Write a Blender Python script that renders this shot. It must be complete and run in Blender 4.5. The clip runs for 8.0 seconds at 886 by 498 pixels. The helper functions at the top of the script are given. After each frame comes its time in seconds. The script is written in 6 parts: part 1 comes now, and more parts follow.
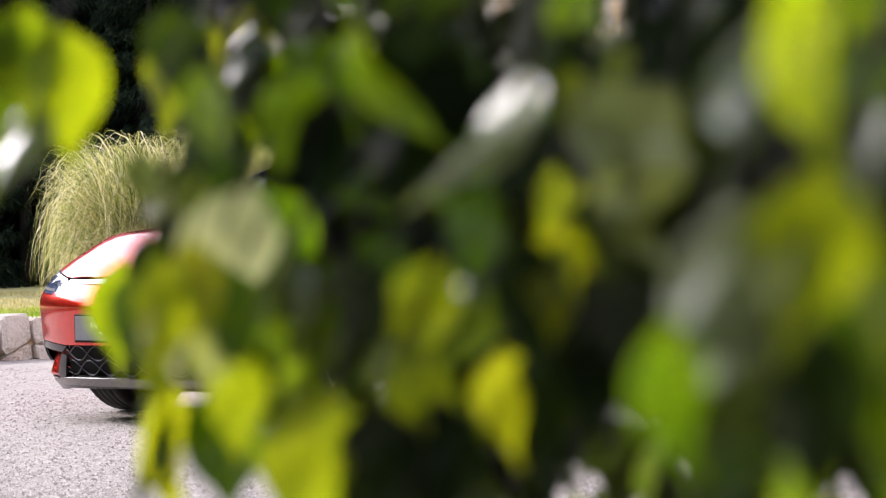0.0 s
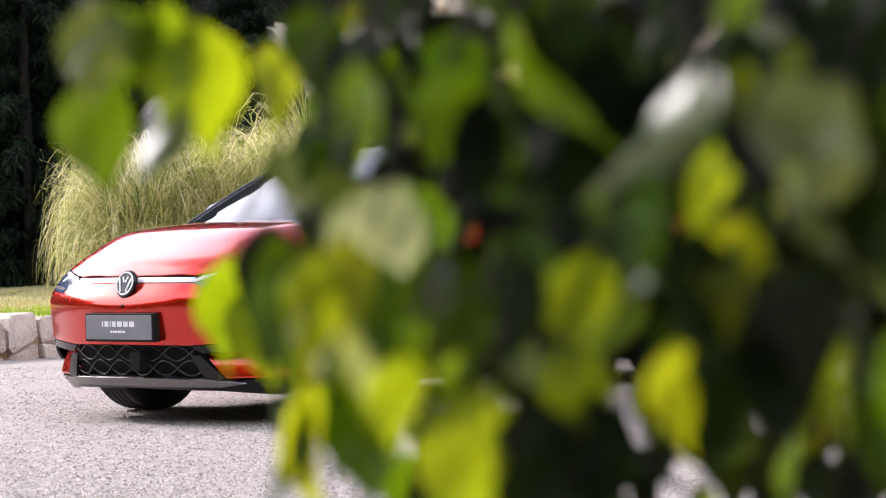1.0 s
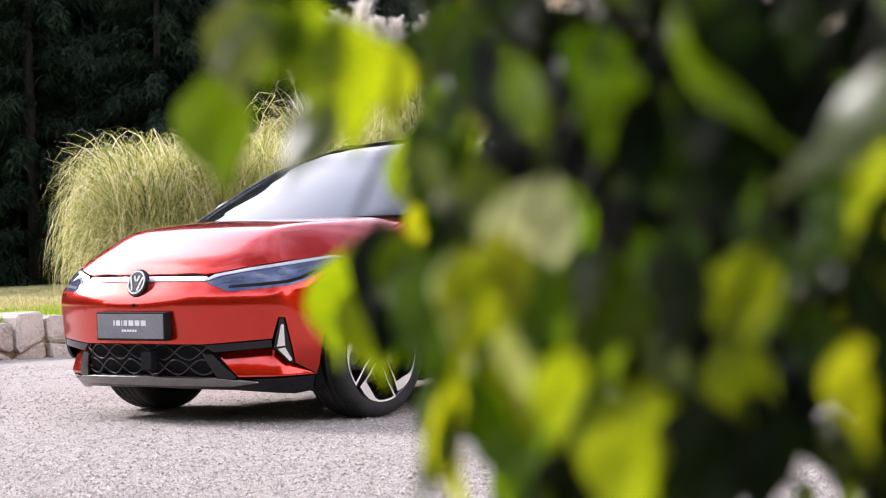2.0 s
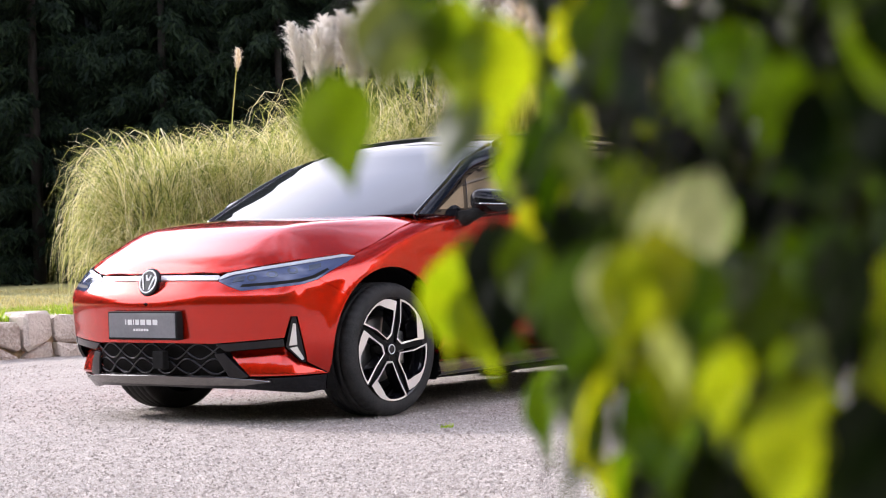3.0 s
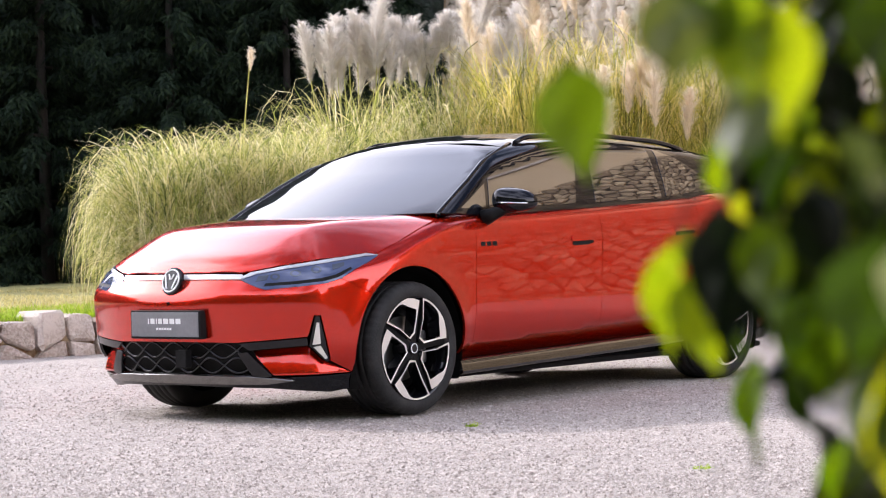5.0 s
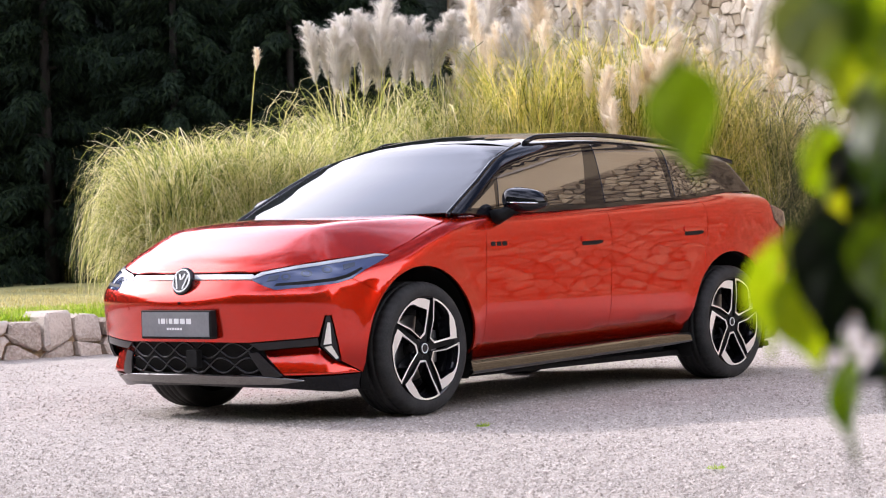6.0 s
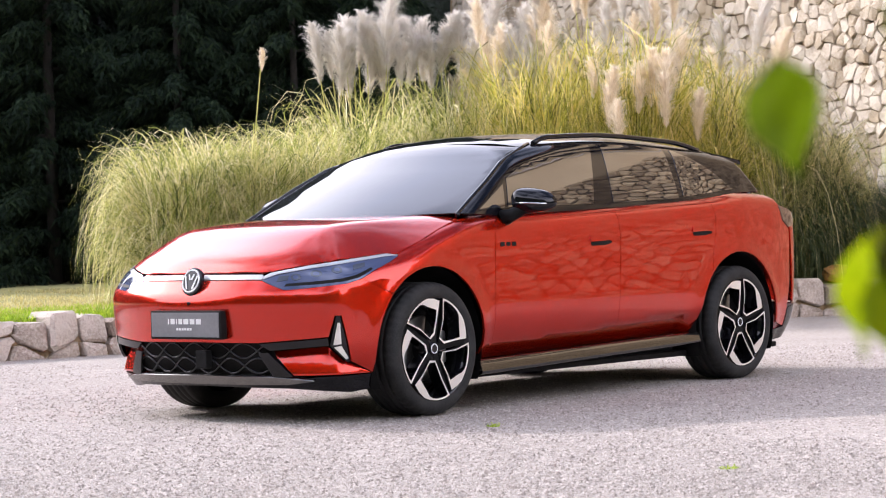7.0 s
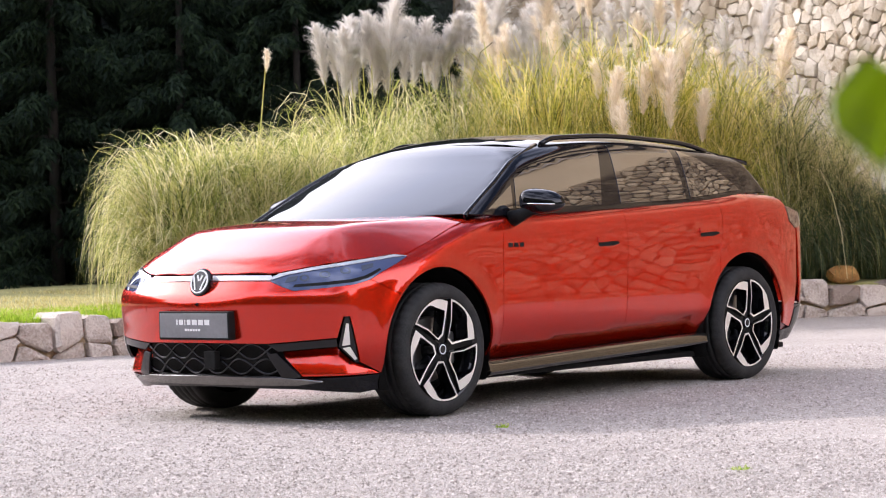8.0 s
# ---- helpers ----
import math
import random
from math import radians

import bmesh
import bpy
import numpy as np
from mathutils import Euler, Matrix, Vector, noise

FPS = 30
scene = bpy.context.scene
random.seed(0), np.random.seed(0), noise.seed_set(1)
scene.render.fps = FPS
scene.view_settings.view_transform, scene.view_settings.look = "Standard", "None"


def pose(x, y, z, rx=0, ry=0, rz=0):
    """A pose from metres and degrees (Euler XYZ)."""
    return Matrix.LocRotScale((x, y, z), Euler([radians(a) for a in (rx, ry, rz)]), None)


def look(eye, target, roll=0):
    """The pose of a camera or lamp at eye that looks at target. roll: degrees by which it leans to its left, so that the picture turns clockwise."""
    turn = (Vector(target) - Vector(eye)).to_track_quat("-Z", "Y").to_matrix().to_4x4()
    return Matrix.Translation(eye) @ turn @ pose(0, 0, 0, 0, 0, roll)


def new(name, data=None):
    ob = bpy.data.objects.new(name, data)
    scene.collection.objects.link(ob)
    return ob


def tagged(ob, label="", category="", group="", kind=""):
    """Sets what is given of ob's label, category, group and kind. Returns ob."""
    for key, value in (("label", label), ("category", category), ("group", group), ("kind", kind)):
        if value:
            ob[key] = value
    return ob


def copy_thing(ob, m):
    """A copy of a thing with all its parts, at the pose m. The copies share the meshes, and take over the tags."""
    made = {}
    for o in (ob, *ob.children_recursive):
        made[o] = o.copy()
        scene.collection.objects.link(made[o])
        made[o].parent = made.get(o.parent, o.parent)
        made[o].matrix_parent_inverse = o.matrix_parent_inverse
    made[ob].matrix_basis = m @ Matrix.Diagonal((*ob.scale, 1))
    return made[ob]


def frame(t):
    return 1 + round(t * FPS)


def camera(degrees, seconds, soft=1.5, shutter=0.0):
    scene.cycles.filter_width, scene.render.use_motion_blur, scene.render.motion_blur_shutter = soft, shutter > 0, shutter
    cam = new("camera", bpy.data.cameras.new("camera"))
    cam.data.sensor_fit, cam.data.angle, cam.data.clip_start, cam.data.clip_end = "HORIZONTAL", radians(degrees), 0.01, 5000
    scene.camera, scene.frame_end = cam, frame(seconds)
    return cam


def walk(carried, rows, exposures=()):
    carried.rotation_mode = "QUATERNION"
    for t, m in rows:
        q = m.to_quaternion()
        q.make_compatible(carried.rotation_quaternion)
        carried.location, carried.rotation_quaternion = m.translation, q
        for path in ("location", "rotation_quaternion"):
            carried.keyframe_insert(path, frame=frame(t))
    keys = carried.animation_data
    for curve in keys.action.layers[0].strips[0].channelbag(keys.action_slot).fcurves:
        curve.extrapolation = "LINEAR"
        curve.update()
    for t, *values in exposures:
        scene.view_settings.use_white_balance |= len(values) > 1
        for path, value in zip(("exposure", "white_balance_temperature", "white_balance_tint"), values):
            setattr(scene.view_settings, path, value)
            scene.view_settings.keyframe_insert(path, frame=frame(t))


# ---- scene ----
cam = camera(21.912, 8.0, soft=1.1)
cam.data.dof.use_dof = True
cam.data.dof.focus_distance = 12.6
cam.data.dof.aperture_fstop = 8.0
PATH = [
    (0.0, look((-10.4484, -9.0947, 0.9655), (-2.8064, -2.6453, 0.9008), -1.597)),
    (0.5, look((-10.4670, -9.0727, 0.9655), (-2.8250, -2.6233, 0.8989), -1.597)),
    (1.0, look((-10.4861, -9.0501, 0.9655), (-2.8441, -2.6006, 0.8971), -1.597)),
    (1.5, look((-10.5056, -9.0270, 0.9655), (-2.8636, -2.5776, 0.8955), -1.597)),
    (2.0, look((-10.5253, -9.0036, 0.9655), (-2.8834, -2.5542, 0.8940), -1.597)),
    (2.5, look((-10.5452, -8.9801, 0.9655), (-2.9033, -2.5306, 0.8928), -1.597)),
    (3.0, look((-10.5651, -8.9565, 0.9655), (-2.9232, -2.5070, 0.8919), -1.597)),
    (3.5, look((-10.5849, -8.9330, 0.9655), (-2.9430, -2.4836, 0.8911), -1.597)),
    (4.0, look((-10.6045, -8.9098, 0.9655), (-2.9626, -2.4603, 0.8907), -1.597)),
    (4.5, look((-10.6238, -8.8869, 0.9655), (-2.9819, -2.4375, 0.8905), -1.597)),
    (5.0, look((-10.6426, -8.8647, 0.9655), (-3.0007, -2.4152, 0.8906), -1.597)),
    (5.5, look((-10.6609, -8.8430, 0.9655), (-3.0189, -2.3936, 0.8911), -1.597)),
    (6.0, look((-10.6784, -8.8222, 0.9655), (-3.0365, -2.3728, 0.8918), -1.597)),
    (6.5, look((-10.6952, -8.8024, 0.9655), (-3.0532, -2.3529, 0.8930), -1.597)),
    (7.0, look((-10.7110, -8.7836, 0.9655), (-3.0690, -2.3342, 0.8945), -1.597)),
    (7.5, look((-10.7258, -8.7661, 0.9655), (-3.0838, -2.3167, 0.8964), -1.597)),
    (8.0, look((-10.7394, -8.7500, 0.9655), (-3.0974, -2.3005, 0.8987), -1.597)),
]
walk(cam, PATH, exposures=[(0.0, -0.12, 6130, 20), (8.0, -0.12, 6130, 20)])

# ---- world, sun ----
SUN = Vector((-0.15, 1.9, 1.0)).normalized()
world = bpy.data.worlds.new("sky")
scene.world = world
world.use_nodes = True
wn, wl = world.node_tree.nodes, world.node_tree.links
wn.clear()
sky = wn.new("ShaderNodeTexSky")
sky.sky_type = "NISHITA"
sky.sun_disc = False
sky.sun_elevation = math.asin(SUN.z)
sky.sun_rotation = math.atan2(SUN.x, SUN.y)
sky.air_density, sky.dust_density, sky.ozone_density = 1.0, 2.5, 1.0
cloud = wn.new("ShaderNodeTexNoise")
cloud.inputs["Scale"].default_value = 2.0
cloud.inputs["Detail"].default_value = 4.0
cloud.inputs["Roughness"].default_value = 0.55
ramp = wn.new("ShaderNodeValToRGB")
ramp.color_ramp.elements[0].position, ramp.color_ramp.elements[1].position = 0.22, 0.43
mixc = wn.new("ShaderNodeMix")
mixc.data_type = "RGBA"
lift = wn.new("ShaderNodeHueSaturation")
lift.inputs["Saturation"].default_value, lift.inputs["Value"].default_value = 0.14, 10.0
back = wn.new("ShaderNodeBackground")
back.inputs["Strength"].default_value = 0.038
wout = wn.new("ShaderNodeOutputWorld")
way = wn.new("ShaderNodeTexCoord")
split = wn.new("ShaderNodeSeparateXYZ")
low = wn.new("ShaderNodeMapRange")
low.inputs["From Min"].default_value, low.inputs["From Max"].default_value = 0.1, 0.8
low.inputs["To Min"].default_value, low.inputs["To Max"].default_value = 0.26, -0.20
cover = wn.new("ShaderNodeMath")
wl.new(way.outputs["Generated"], cloud.inputs["Vector"])
wl.new(way.outputs["Generated"], split.inputs["Vector"])
wl.new(split.outputs["Z"], low.inputs["Value"])
wl.new(cloud.outputs["Fac"], cover.inputs[0])
wl.new(low.outputs["Result"], cover.inputs[1])
wl.new(cover.outputs[0], ramp.inputs["Fac"])
wl.new(ramp.outputs["Color"], mixc.inputs["Factor"])
clear = wn.new("ShaderNodeHueSaturation")
clear.inputs["Value"].default_value = 3.0
wl.new(sky.outputs["Color"], clear.inputs["Color"])
wl.new(clear.outputs["Color"], mixc.inputs["A"])
wl.new(sky.outputs["Color"], lift.inputs["Color"])
veil = wn.new("ShaderNodeMix")
veil.data_type, veil.blend_type = "RGBA", "MIX"
veil.inputs["Factor"].default_value = 0.75
high = wn.new("ShaderNodeMapRange")
high.inputs["From Min"].default_value, high.inputs["From Max"].default_value = 0.36, 0.66
white = wn.new("ShaderNodeMix")
white.data_type = "RGBA"
white.inputs["A"].default_value, white.inputs["B"].default_value = (132.0, 130.0, 128.0, 1), (84.0, 90.0, 106.0, 1)
wl.new(split.outputs["Z"], high.inputs["Value"])
wl.new(high.outputs["Result"], white.inputs["Factor"])
# cloud is brightest round the sun
towards = wn.new("ShaderNodeVectorMath")
towards.operation = "DOT_PRODUCT"
towards.inputs[1].default_value = SUN
aureole = wn.new("ShaderNodeMapRange")
aureole.interpolation_type = "SMOOTHSTEP"
aureole.inputs["From Min"].default_value, aureole.inputs["From Max"].default_value = 0.82, 0.98
bright = wn.new("ShaderNodeMix")
bright.data_type = "RGBA"
bright.inputs["B"].default_value = (190.0, 186.0, 181.0, 1)
wl.new(way.outputs["Generated"], towards.inputs[0])
wl.new(towards.outputs["Value"], aureole.inputs["Value"])
wl.new(aureole.outputs["Result"], bright.inputs["Factor"])
wl.new(white.outputs["Result"], bright.inputs["A"])
wl.new(bright.outputs["Result"], veil.inputs["B"])
wl.new(lift.outputs["Color"], veil.inputs["A"])
wl.new(veil.outputs["Result"], mixc.inputs["B"])
wl.new(mixc.outputs["Result"], back.inputs["Color"])
wl.new(back.outputs["Background"], wout.inputs["Surface"])

sun_data = bpy.data.lights.new("sun", "SUN")
sun_data.energy, sun_data.angle, sun_data.color = 4.5, radians(0.8), (1.0, 0.94, 0.85)
sun = new("sun", sun_data)
sun.matrix_world = look(SUN * 40, (0, 0, 0))

# ---- materials ----
def shader(name):
    m = bpy.data.materials.new(name)
    m.use_nodes = True
    return m, m.node_tree.nodes, m.node_tree.links, m.node_tree.nodes["Principled BSDF"]


def varied(name, dark, light, rough=0.8, scale=8.0, fine=60.0, bump=0.3, depth=0.01, metal=0.0, per_object=0.0, rough_swing=0.1,
           island=False, spread=(0.35, 0.65), coat=0.0):
    """A surface whose colour runs between two tones at two scales, with fine relief."""
    m, n, l, p = shader(name)
    co = n.new("ShaderNodeTexCoord")
    a = n.new("ShaderNodeTexNoise")
    a.inputs["Scale"].default_value, a.inputs["Detail"].default_value = scale, 5
    b = n.new("ShaderNodeTexNoise")
    b.inputs["Scale"].default_value, b.inputs["Detail"].default_value = fine, 6
    mix = n.new("ShaderNodeMath")
    mix.operation = "MULTIPLY_ADD"
    mix.inputs[1].default_value = 0.55
    half = n.new("ShaderNodeMath")
    half.operation = "MULTIPLY"
    half.inputs[1].default_value = 0.45
    l.new(co.outputs["Object"], a.inputs["Vector"])
    l.new(co.outputs["Object"], b.inputs["Vector"])
    l.new(b.outputs["Fac"], half.inputs[0])
    l.new(a.outputs["Fac"], mix.inputs[0])
    l.new(half.outputs[0], mix.inputs[2])
    fac = mix.outputs[0]
    if per_object or island:
        src = n.new("ShaderNodeNewGeometry").outputs["Random Per Island"] if island else n.new("ShaderNodeObjectInfo").outputs["Random"]
        shift = n.new("ShaderNodeMath")
        shift.operation = "MULTIPLY_ADD"
        shift.inputs[1].default_value = per_object or 0.3
        sub = n.new("ShaderNodeMath")
        sub.operation = "SUBTRACT"
        sub.inputs[1].default_value = (per_object or 0.3) / 2
        l.new(fac, sub.inputs[0])
        l.new(src, shift.inputs[0])
        l.new(sub.outputs[0], shift.inputs[2])
        fac = shift.outputs[0]
    r = n.new("ShaderNodeValToRGB")
    r.color_ramp.elements[0].position, r.color_ramp.elements[1].position = spread
    r.color_ramp.elements[0].color, r.color_ramp.elements[1].color = (*dark, 1), (*light, 1)
    l.new(fac, r.inputs["Fac"])
    l.new(r.outputs["Color"], p.inputs["Base Color"])
    p.inputs["Roughness"].default_value = rough
    p.inputs["Metallic"].default_value = metal
    p.inputs["Coat Weight"].default_value = coat
    if bump:
        bp = n.new("ShaderNodeBump")
        bp.inputs["Strength"].default_value, bp.inputs["Distance"].default_value = bump, depth
        l.new(mix.outputs[0], bp.inputs["Height"])
        l.new(bp.outputs["Normal"], p.inputs["Normal"])
    return m


def plain(name, colour, rough, metal=0.0, coat=0.0, ior=1.5, speck=0.04):
    """Smooth manufactured surface with a faint unevenness of gloss."""
    m, n, l, p = shader(name)
    p.inputs["Base Color"].default_value = (*colour, 1)
    p.inputs["Metallic"].default_value, p.inputs["IOR"].default_value = metal, ior
    p.inputs["Coat Weight"].default_value, p.inputs["Coat Roughness"].default_value = coat, 0.02
    a = n.new("ShaderNodeTexNoise")
    a.inputs["Scale"].default_value = 14
    mr = n.new("ShaderNodeMapRange")
    mr.inputs["To Min"].default_value, mr.inputs["To Max"].default_value = max(0.0, rough - speck), rough + speck
    l.new(a.outputs["Fac"], mr.inputs["Value"])
    l.new(mr.outputs["Result"], p.inputs["Roughness"])
    return m


def leafy(name, tones, rough=0.5, through_light=0.5, per="island", scale=4.0, glow=1.1):
    """Leaf or blade: diffuse and gloss plus light let through, with tones by random piece."""
    m, n, l, p = shader(name)
    if per == "island":
        src = n.new("ShaderNodeNewGeometry").outputs["Random Per Island"]
    else:
        src = n.new("ShaderNodeObjectInfo").outputs["Random"]
    r = n.new("ShaderNodeValToRGB")
    e = r.color_ramp.elements
    while len(e) < len(tones):
        e.new(0.5)
    for i, c in enumerate(tones):
        e[i].position, e[i].color = i / (len(tones) - 1), (*c, 1)
    a = n.new("ShaderNodeTexNoise")
    a.inputs["Scale"].default_value = scale
    add = n.new("ShaderNodeMath")
    add.operation = "MULTIPLY_ADD"
    add.inputs[1].default_value = 0.5
    sub = n.new("ShaderNodeMath")
    sub.operation = "SUBTRACT"
    sub.inputs[1].default_value = 0.25
    l.new(a.outputs["Fac"], add.inputs[0])
    l.new(src, sub.inputs[0])
    l.new(sub.outputs[0], add.inputs[2])
    l.new(add.outputs[0], r.inputs["Fac"])
    l.new(r.outputs["Color"], p.inputs["Base Color"])
    p.inputs["Roughness"].default_value = rough
    t = n.new("ShaderNodeBsdfTranslucent")
    g = n.new("ShaderNodeHueSaturation")
    g.inputs["Value"].default_value, g.inputs["Saturation"].default_value = 1.5, glow
    l.new(r.outputs["Color"], g.inputs["Color"])
    l.new(g.outputs["Color"], t.inputs["Color"])
    ms = n.new("ShaderNodeMixShader")
    ms.inputs["Fac"].default_value = through_light
    l.new(p.outputs["BSDF"], ms.inputs[1])
    l.new(t.outputs["BSDF"], ms.inputs[2])
    l.new(ms.outputs["Shader"], n["Material Output"].inputs["Surface"])
    return m


def gravel():
    """Loose small stones: each its own tone, with patches and relief."""
    m, n, l, p = shader("pale_gravel")
    co = n.new("ShaderNodeTexCoord")
    cell = n.new("ShaderNodeTexVoronoi")
    cell.inputs["Scale"].default_value = 95
    fine = n.new("ShaderNodeTexVoronoi")
    fine.inputs["Scale"].default_value = 190
    patch = n.new("ShaderNodeTexNoise")
    patch.inputs["Scale"].default_value, patch.inputs["Detail"].default_value = 1.3, 8
    tone = n.new("ShaderNodeSeparateColor")
    tone2 = n.new("ShaderNodeSeparateColor")
    for k in (cell, fine, patch):
        l.new(co.outputs["Object"], k.inputs["Vector"])
    l.new(cell.outputs["Color"], tone.inputs["Color"])
    l.new(fine.outputs["Color"], tone2.inputs["Color"])
    a = n.new("ShaderNodeMath")
    a.operation = "MULTIPLY_ADD"
    a.inputs[1].default_value = 0.42
    b = n.new("ShaderNodeMath")
    b.operation = "MULTIPLY_ADD"
    b.inputs[1].default_value = 0.24
    c = n.new("ShaderNodeMath")
    c.operation = "MULTIPLY"
    c.inputs[1].default_value = 0.94
    clump = n.new("ShaderNodeTexNoise")
    clump.inputs["Scale"].default_value, clump.inputs["Detail"].default_value = 17.0, 7
    l.new(co.outputs["Object"], clump.inputs["Vector"])
    both = n.new("ShaderNodeMix")
    both.inputs["Factor"].default_value = 0.6
    l.new(patch.outputs["Fac"], both.inputs["A"])
    l.new(clump.outputs["Fac"], both.inputs["B"])
    l.new(both.outputs["Result"], c.inputs[0])
    l.new(tone2.outputs["Green"], b.inputs[0])
    l.new(c.outputs[0], b.inputs[2])
    l.new(tone.outputs["Red"], a.inputs[0])
    l.new(b.outputs[0], a.inputs[2])
    r = n.new("ShaderNodeValToRGB")
    e = r.color_ramp.elements
    e[0].position, e[1].position = 0.42, 1.0
    e[0].color, e[1].color = (0.19, 0.162, 0.135, 1), (0.45, 0.40, 0.355, 1)
    mid = e.new(0.68)
    mid.color = (0.335, 0.294, 0.258, 1)
    l.new(a.outputs[0], r.inputs["Fac"])
    l.new(r.outputs["Color"], p.inputs["Base Color"])
    p.inputs["Roughness"].default_value = 0.9
    bp = n.new("ShaderNodeBump")
    bp.inputs["Strength"].default_value, bp.inputs["Distance"].default_value = 0.3, 0.006
    bp.invert = True
    wave = n.new("ShaderNodeTexNoise")
    wave.inputs["Scale"].default_value, wave.inputs["Detail"].default_value = 9.0, 6
    l.new(co.outputs["Object"], wave.inputs["Vector"])
    soft = n.new("ShaderNodeBump")
    soft.inputs["Strength"].default_value, soft.inputs["Distance"].default_value = 0.5, 0.06
    l.new(wave.outputs["Fac"], soft.inputs["Height"])
    l.new(soft.outputs["Normal"], bp.inputs["Normal"])
    l.new(cell.outputs["Distance"], bp.inputs["Height"])
    l.new(bp.outputs["Normal"], p.inputs["Normal"])
    return m


M_GRAVEL = gravel()
M_STONE = varied("rubble_limestone", (0.25, 0.19, 0.15), (0.56, 0.48, 0.41), 0.85, 5.0, 40.0, 0.9, 0.03, per_object=0.35)
M_LIME = varied("white_limestone", (0.38, 0.30, 0.20), (0.62, 0.54, 0.43), 0.85, 3.0, 35.0, 0.6, 0.03, per_object=0.3)
M_LIME_REST = varied("white_limestone_rest", (0.38, 0.30, 0.20), (0.62, 0.54, 0.43), 0.85, 3.0, 35.0, 0.6, 0.03, per_object=0.3, island=True)
M_LAWN = varied("dry_lawn", (0.20, 0.20, 0.05), (0.40, 0.36, 0.15), 0.9, 0.8, 30.0, 0.5, 0.02)
M_RENDER = varied("beige_render", (0.52, 0.38, 0.22), (0.68, 0.53, 0.34), 0.9, 1.0, 40.0, 0.2, 0.005)
M_TIMBER = varied("dark_timber", (0.04, 0.025, 0.015), (0.09, 0.06, 0.04), 0.8, 6, 60, 0.3, 0.01)
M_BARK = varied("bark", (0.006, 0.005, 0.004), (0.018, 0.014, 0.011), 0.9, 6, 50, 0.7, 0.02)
M_MORTAR = varied("lime_mortar", (0.18, 0.12, 0.06), (0.42, 0.31, 0.18), 0.95, 5, 50, 0.5, 0.02)
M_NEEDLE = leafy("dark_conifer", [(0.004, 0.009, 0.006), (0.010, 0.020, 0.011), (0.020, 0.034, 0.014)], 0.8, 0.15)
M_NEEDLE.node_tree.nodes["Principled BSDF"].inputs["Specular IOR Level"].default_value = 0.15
M_BLADE = leafy("pampas_blade", [(0.04, 0.065, 0.01), (0.20, 0.24, 0.04), (0.42, 0.41, 0.12), (0.62, 0.55, 0.27), (0.74, 0.67, 0.48)], 0.5, 0.58, glow=1.0)
M_GREEN_BLADE = leafy("green_blade", [(0.05, 0.06, 0.008), (0.24, 0.26, 0.025), (0.48, 0.44, 0.07), (0.70, 0.59, 0.18), (0.84, 0.71, 0.40)], 0.5, 0.55, glow=1.0)
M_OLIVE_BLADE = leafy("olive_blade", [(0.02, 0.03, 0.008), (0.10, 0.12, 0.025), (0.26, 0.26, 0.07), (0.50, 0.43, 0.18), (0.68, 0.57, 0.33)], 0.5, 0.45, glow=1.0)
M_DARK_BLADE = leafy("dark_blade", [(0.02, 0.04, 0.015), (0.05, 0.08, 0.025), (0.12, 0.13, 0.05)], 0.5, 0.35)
M_TAN = varied("tan_rubble", (0.26, 0.18, 0.10), (0.58, 0.44, 0.27), 0.85, 3.0, 35.0, 0.6, 0.03, per_object=0.35, island=True)
M_PLUME = leafy("pampas_plume", [(0.52, 0.46, 0.37), (0.62, 0.58, 0.51), (0.70, 0.67, 0.61)], 0.8, 0.50, glow=0.5)
M_DRY = leafy("dry_grass", [(0.36, 0.31, 0.11), (0.52, 0.45, 0.20), (0.60, 0.52, 0.29)], 0.7, 0.35)
M_TURF = leafy("turf_blade", [(0.14, 0.24, 0.02), (0.28, 0.40, 0.04), (0.44, 0.48, 0.10)], 0.6, 0.5)
# One leaf in several tones: backlight and shade are put into the colours.
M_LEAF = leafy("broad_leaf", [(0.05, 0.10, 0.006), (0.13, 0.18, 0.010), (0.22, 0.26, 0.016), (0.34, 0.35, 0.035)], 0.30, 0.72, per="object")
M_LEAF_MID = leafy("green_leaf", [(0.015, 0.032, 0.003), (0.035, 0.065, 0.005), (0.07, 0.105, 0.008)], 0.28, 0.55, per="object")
# Near-black leaf copies, with the shade inside the shrub in their colour.
M_LEAF_SHADE = leafy("shade_leaf", [(0.003, 0.006, 0.002), (0.008, 0.015, 0.003), (0.02, 0.035, 0.004), (0.05, 0.075, 0.006)], 0.35, 0.5, per="object")
M_LEAF_INNER = leafy("inner_shade_leaf", [(0.002, 0.004, 0.001), (0.006, 0.010, 0.002), (0.015, 0.024, 0.003), (0.05, 0.065, 0.006)], 0.4, 0.45)
# Sheen of the sky on some leaves, put into a pale leaf colour.
M_LEAF_SHEEN = leafy("sheen_leaf", [(0.26, 0.29, 0.08), (0.33, 0.35, 0.13), (0.40, 0.41, 0.20)], 0.3, 0.65, per="object")
M_LEAF_WAXY = leafy("waxy_leaf", [(0.05, 0.07, 0.012), (0.09, 0.115, 0.022), (0.14, 0.16, 0.04)], 0.30, 0.5, per="object")
M_LEAF_WAXY.node_tree.nodes["Principled BSDF"].inputs["Coat Weight"].default_value = 0.18
M_LEAF_WAXY.node_tree.nodes["Principled BSDF"].inputs["Coat Roughness"].default_value = 0.2
M_LEAF_WAXY.node_tree.nodes["Principled BSDF"].inputs["Coat IOR"].default_value = 1.6
for m in (M_LEAF_SHADE, M_LEAF_INNER):
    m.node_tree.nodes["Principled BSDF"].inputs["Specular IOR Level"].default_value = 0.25
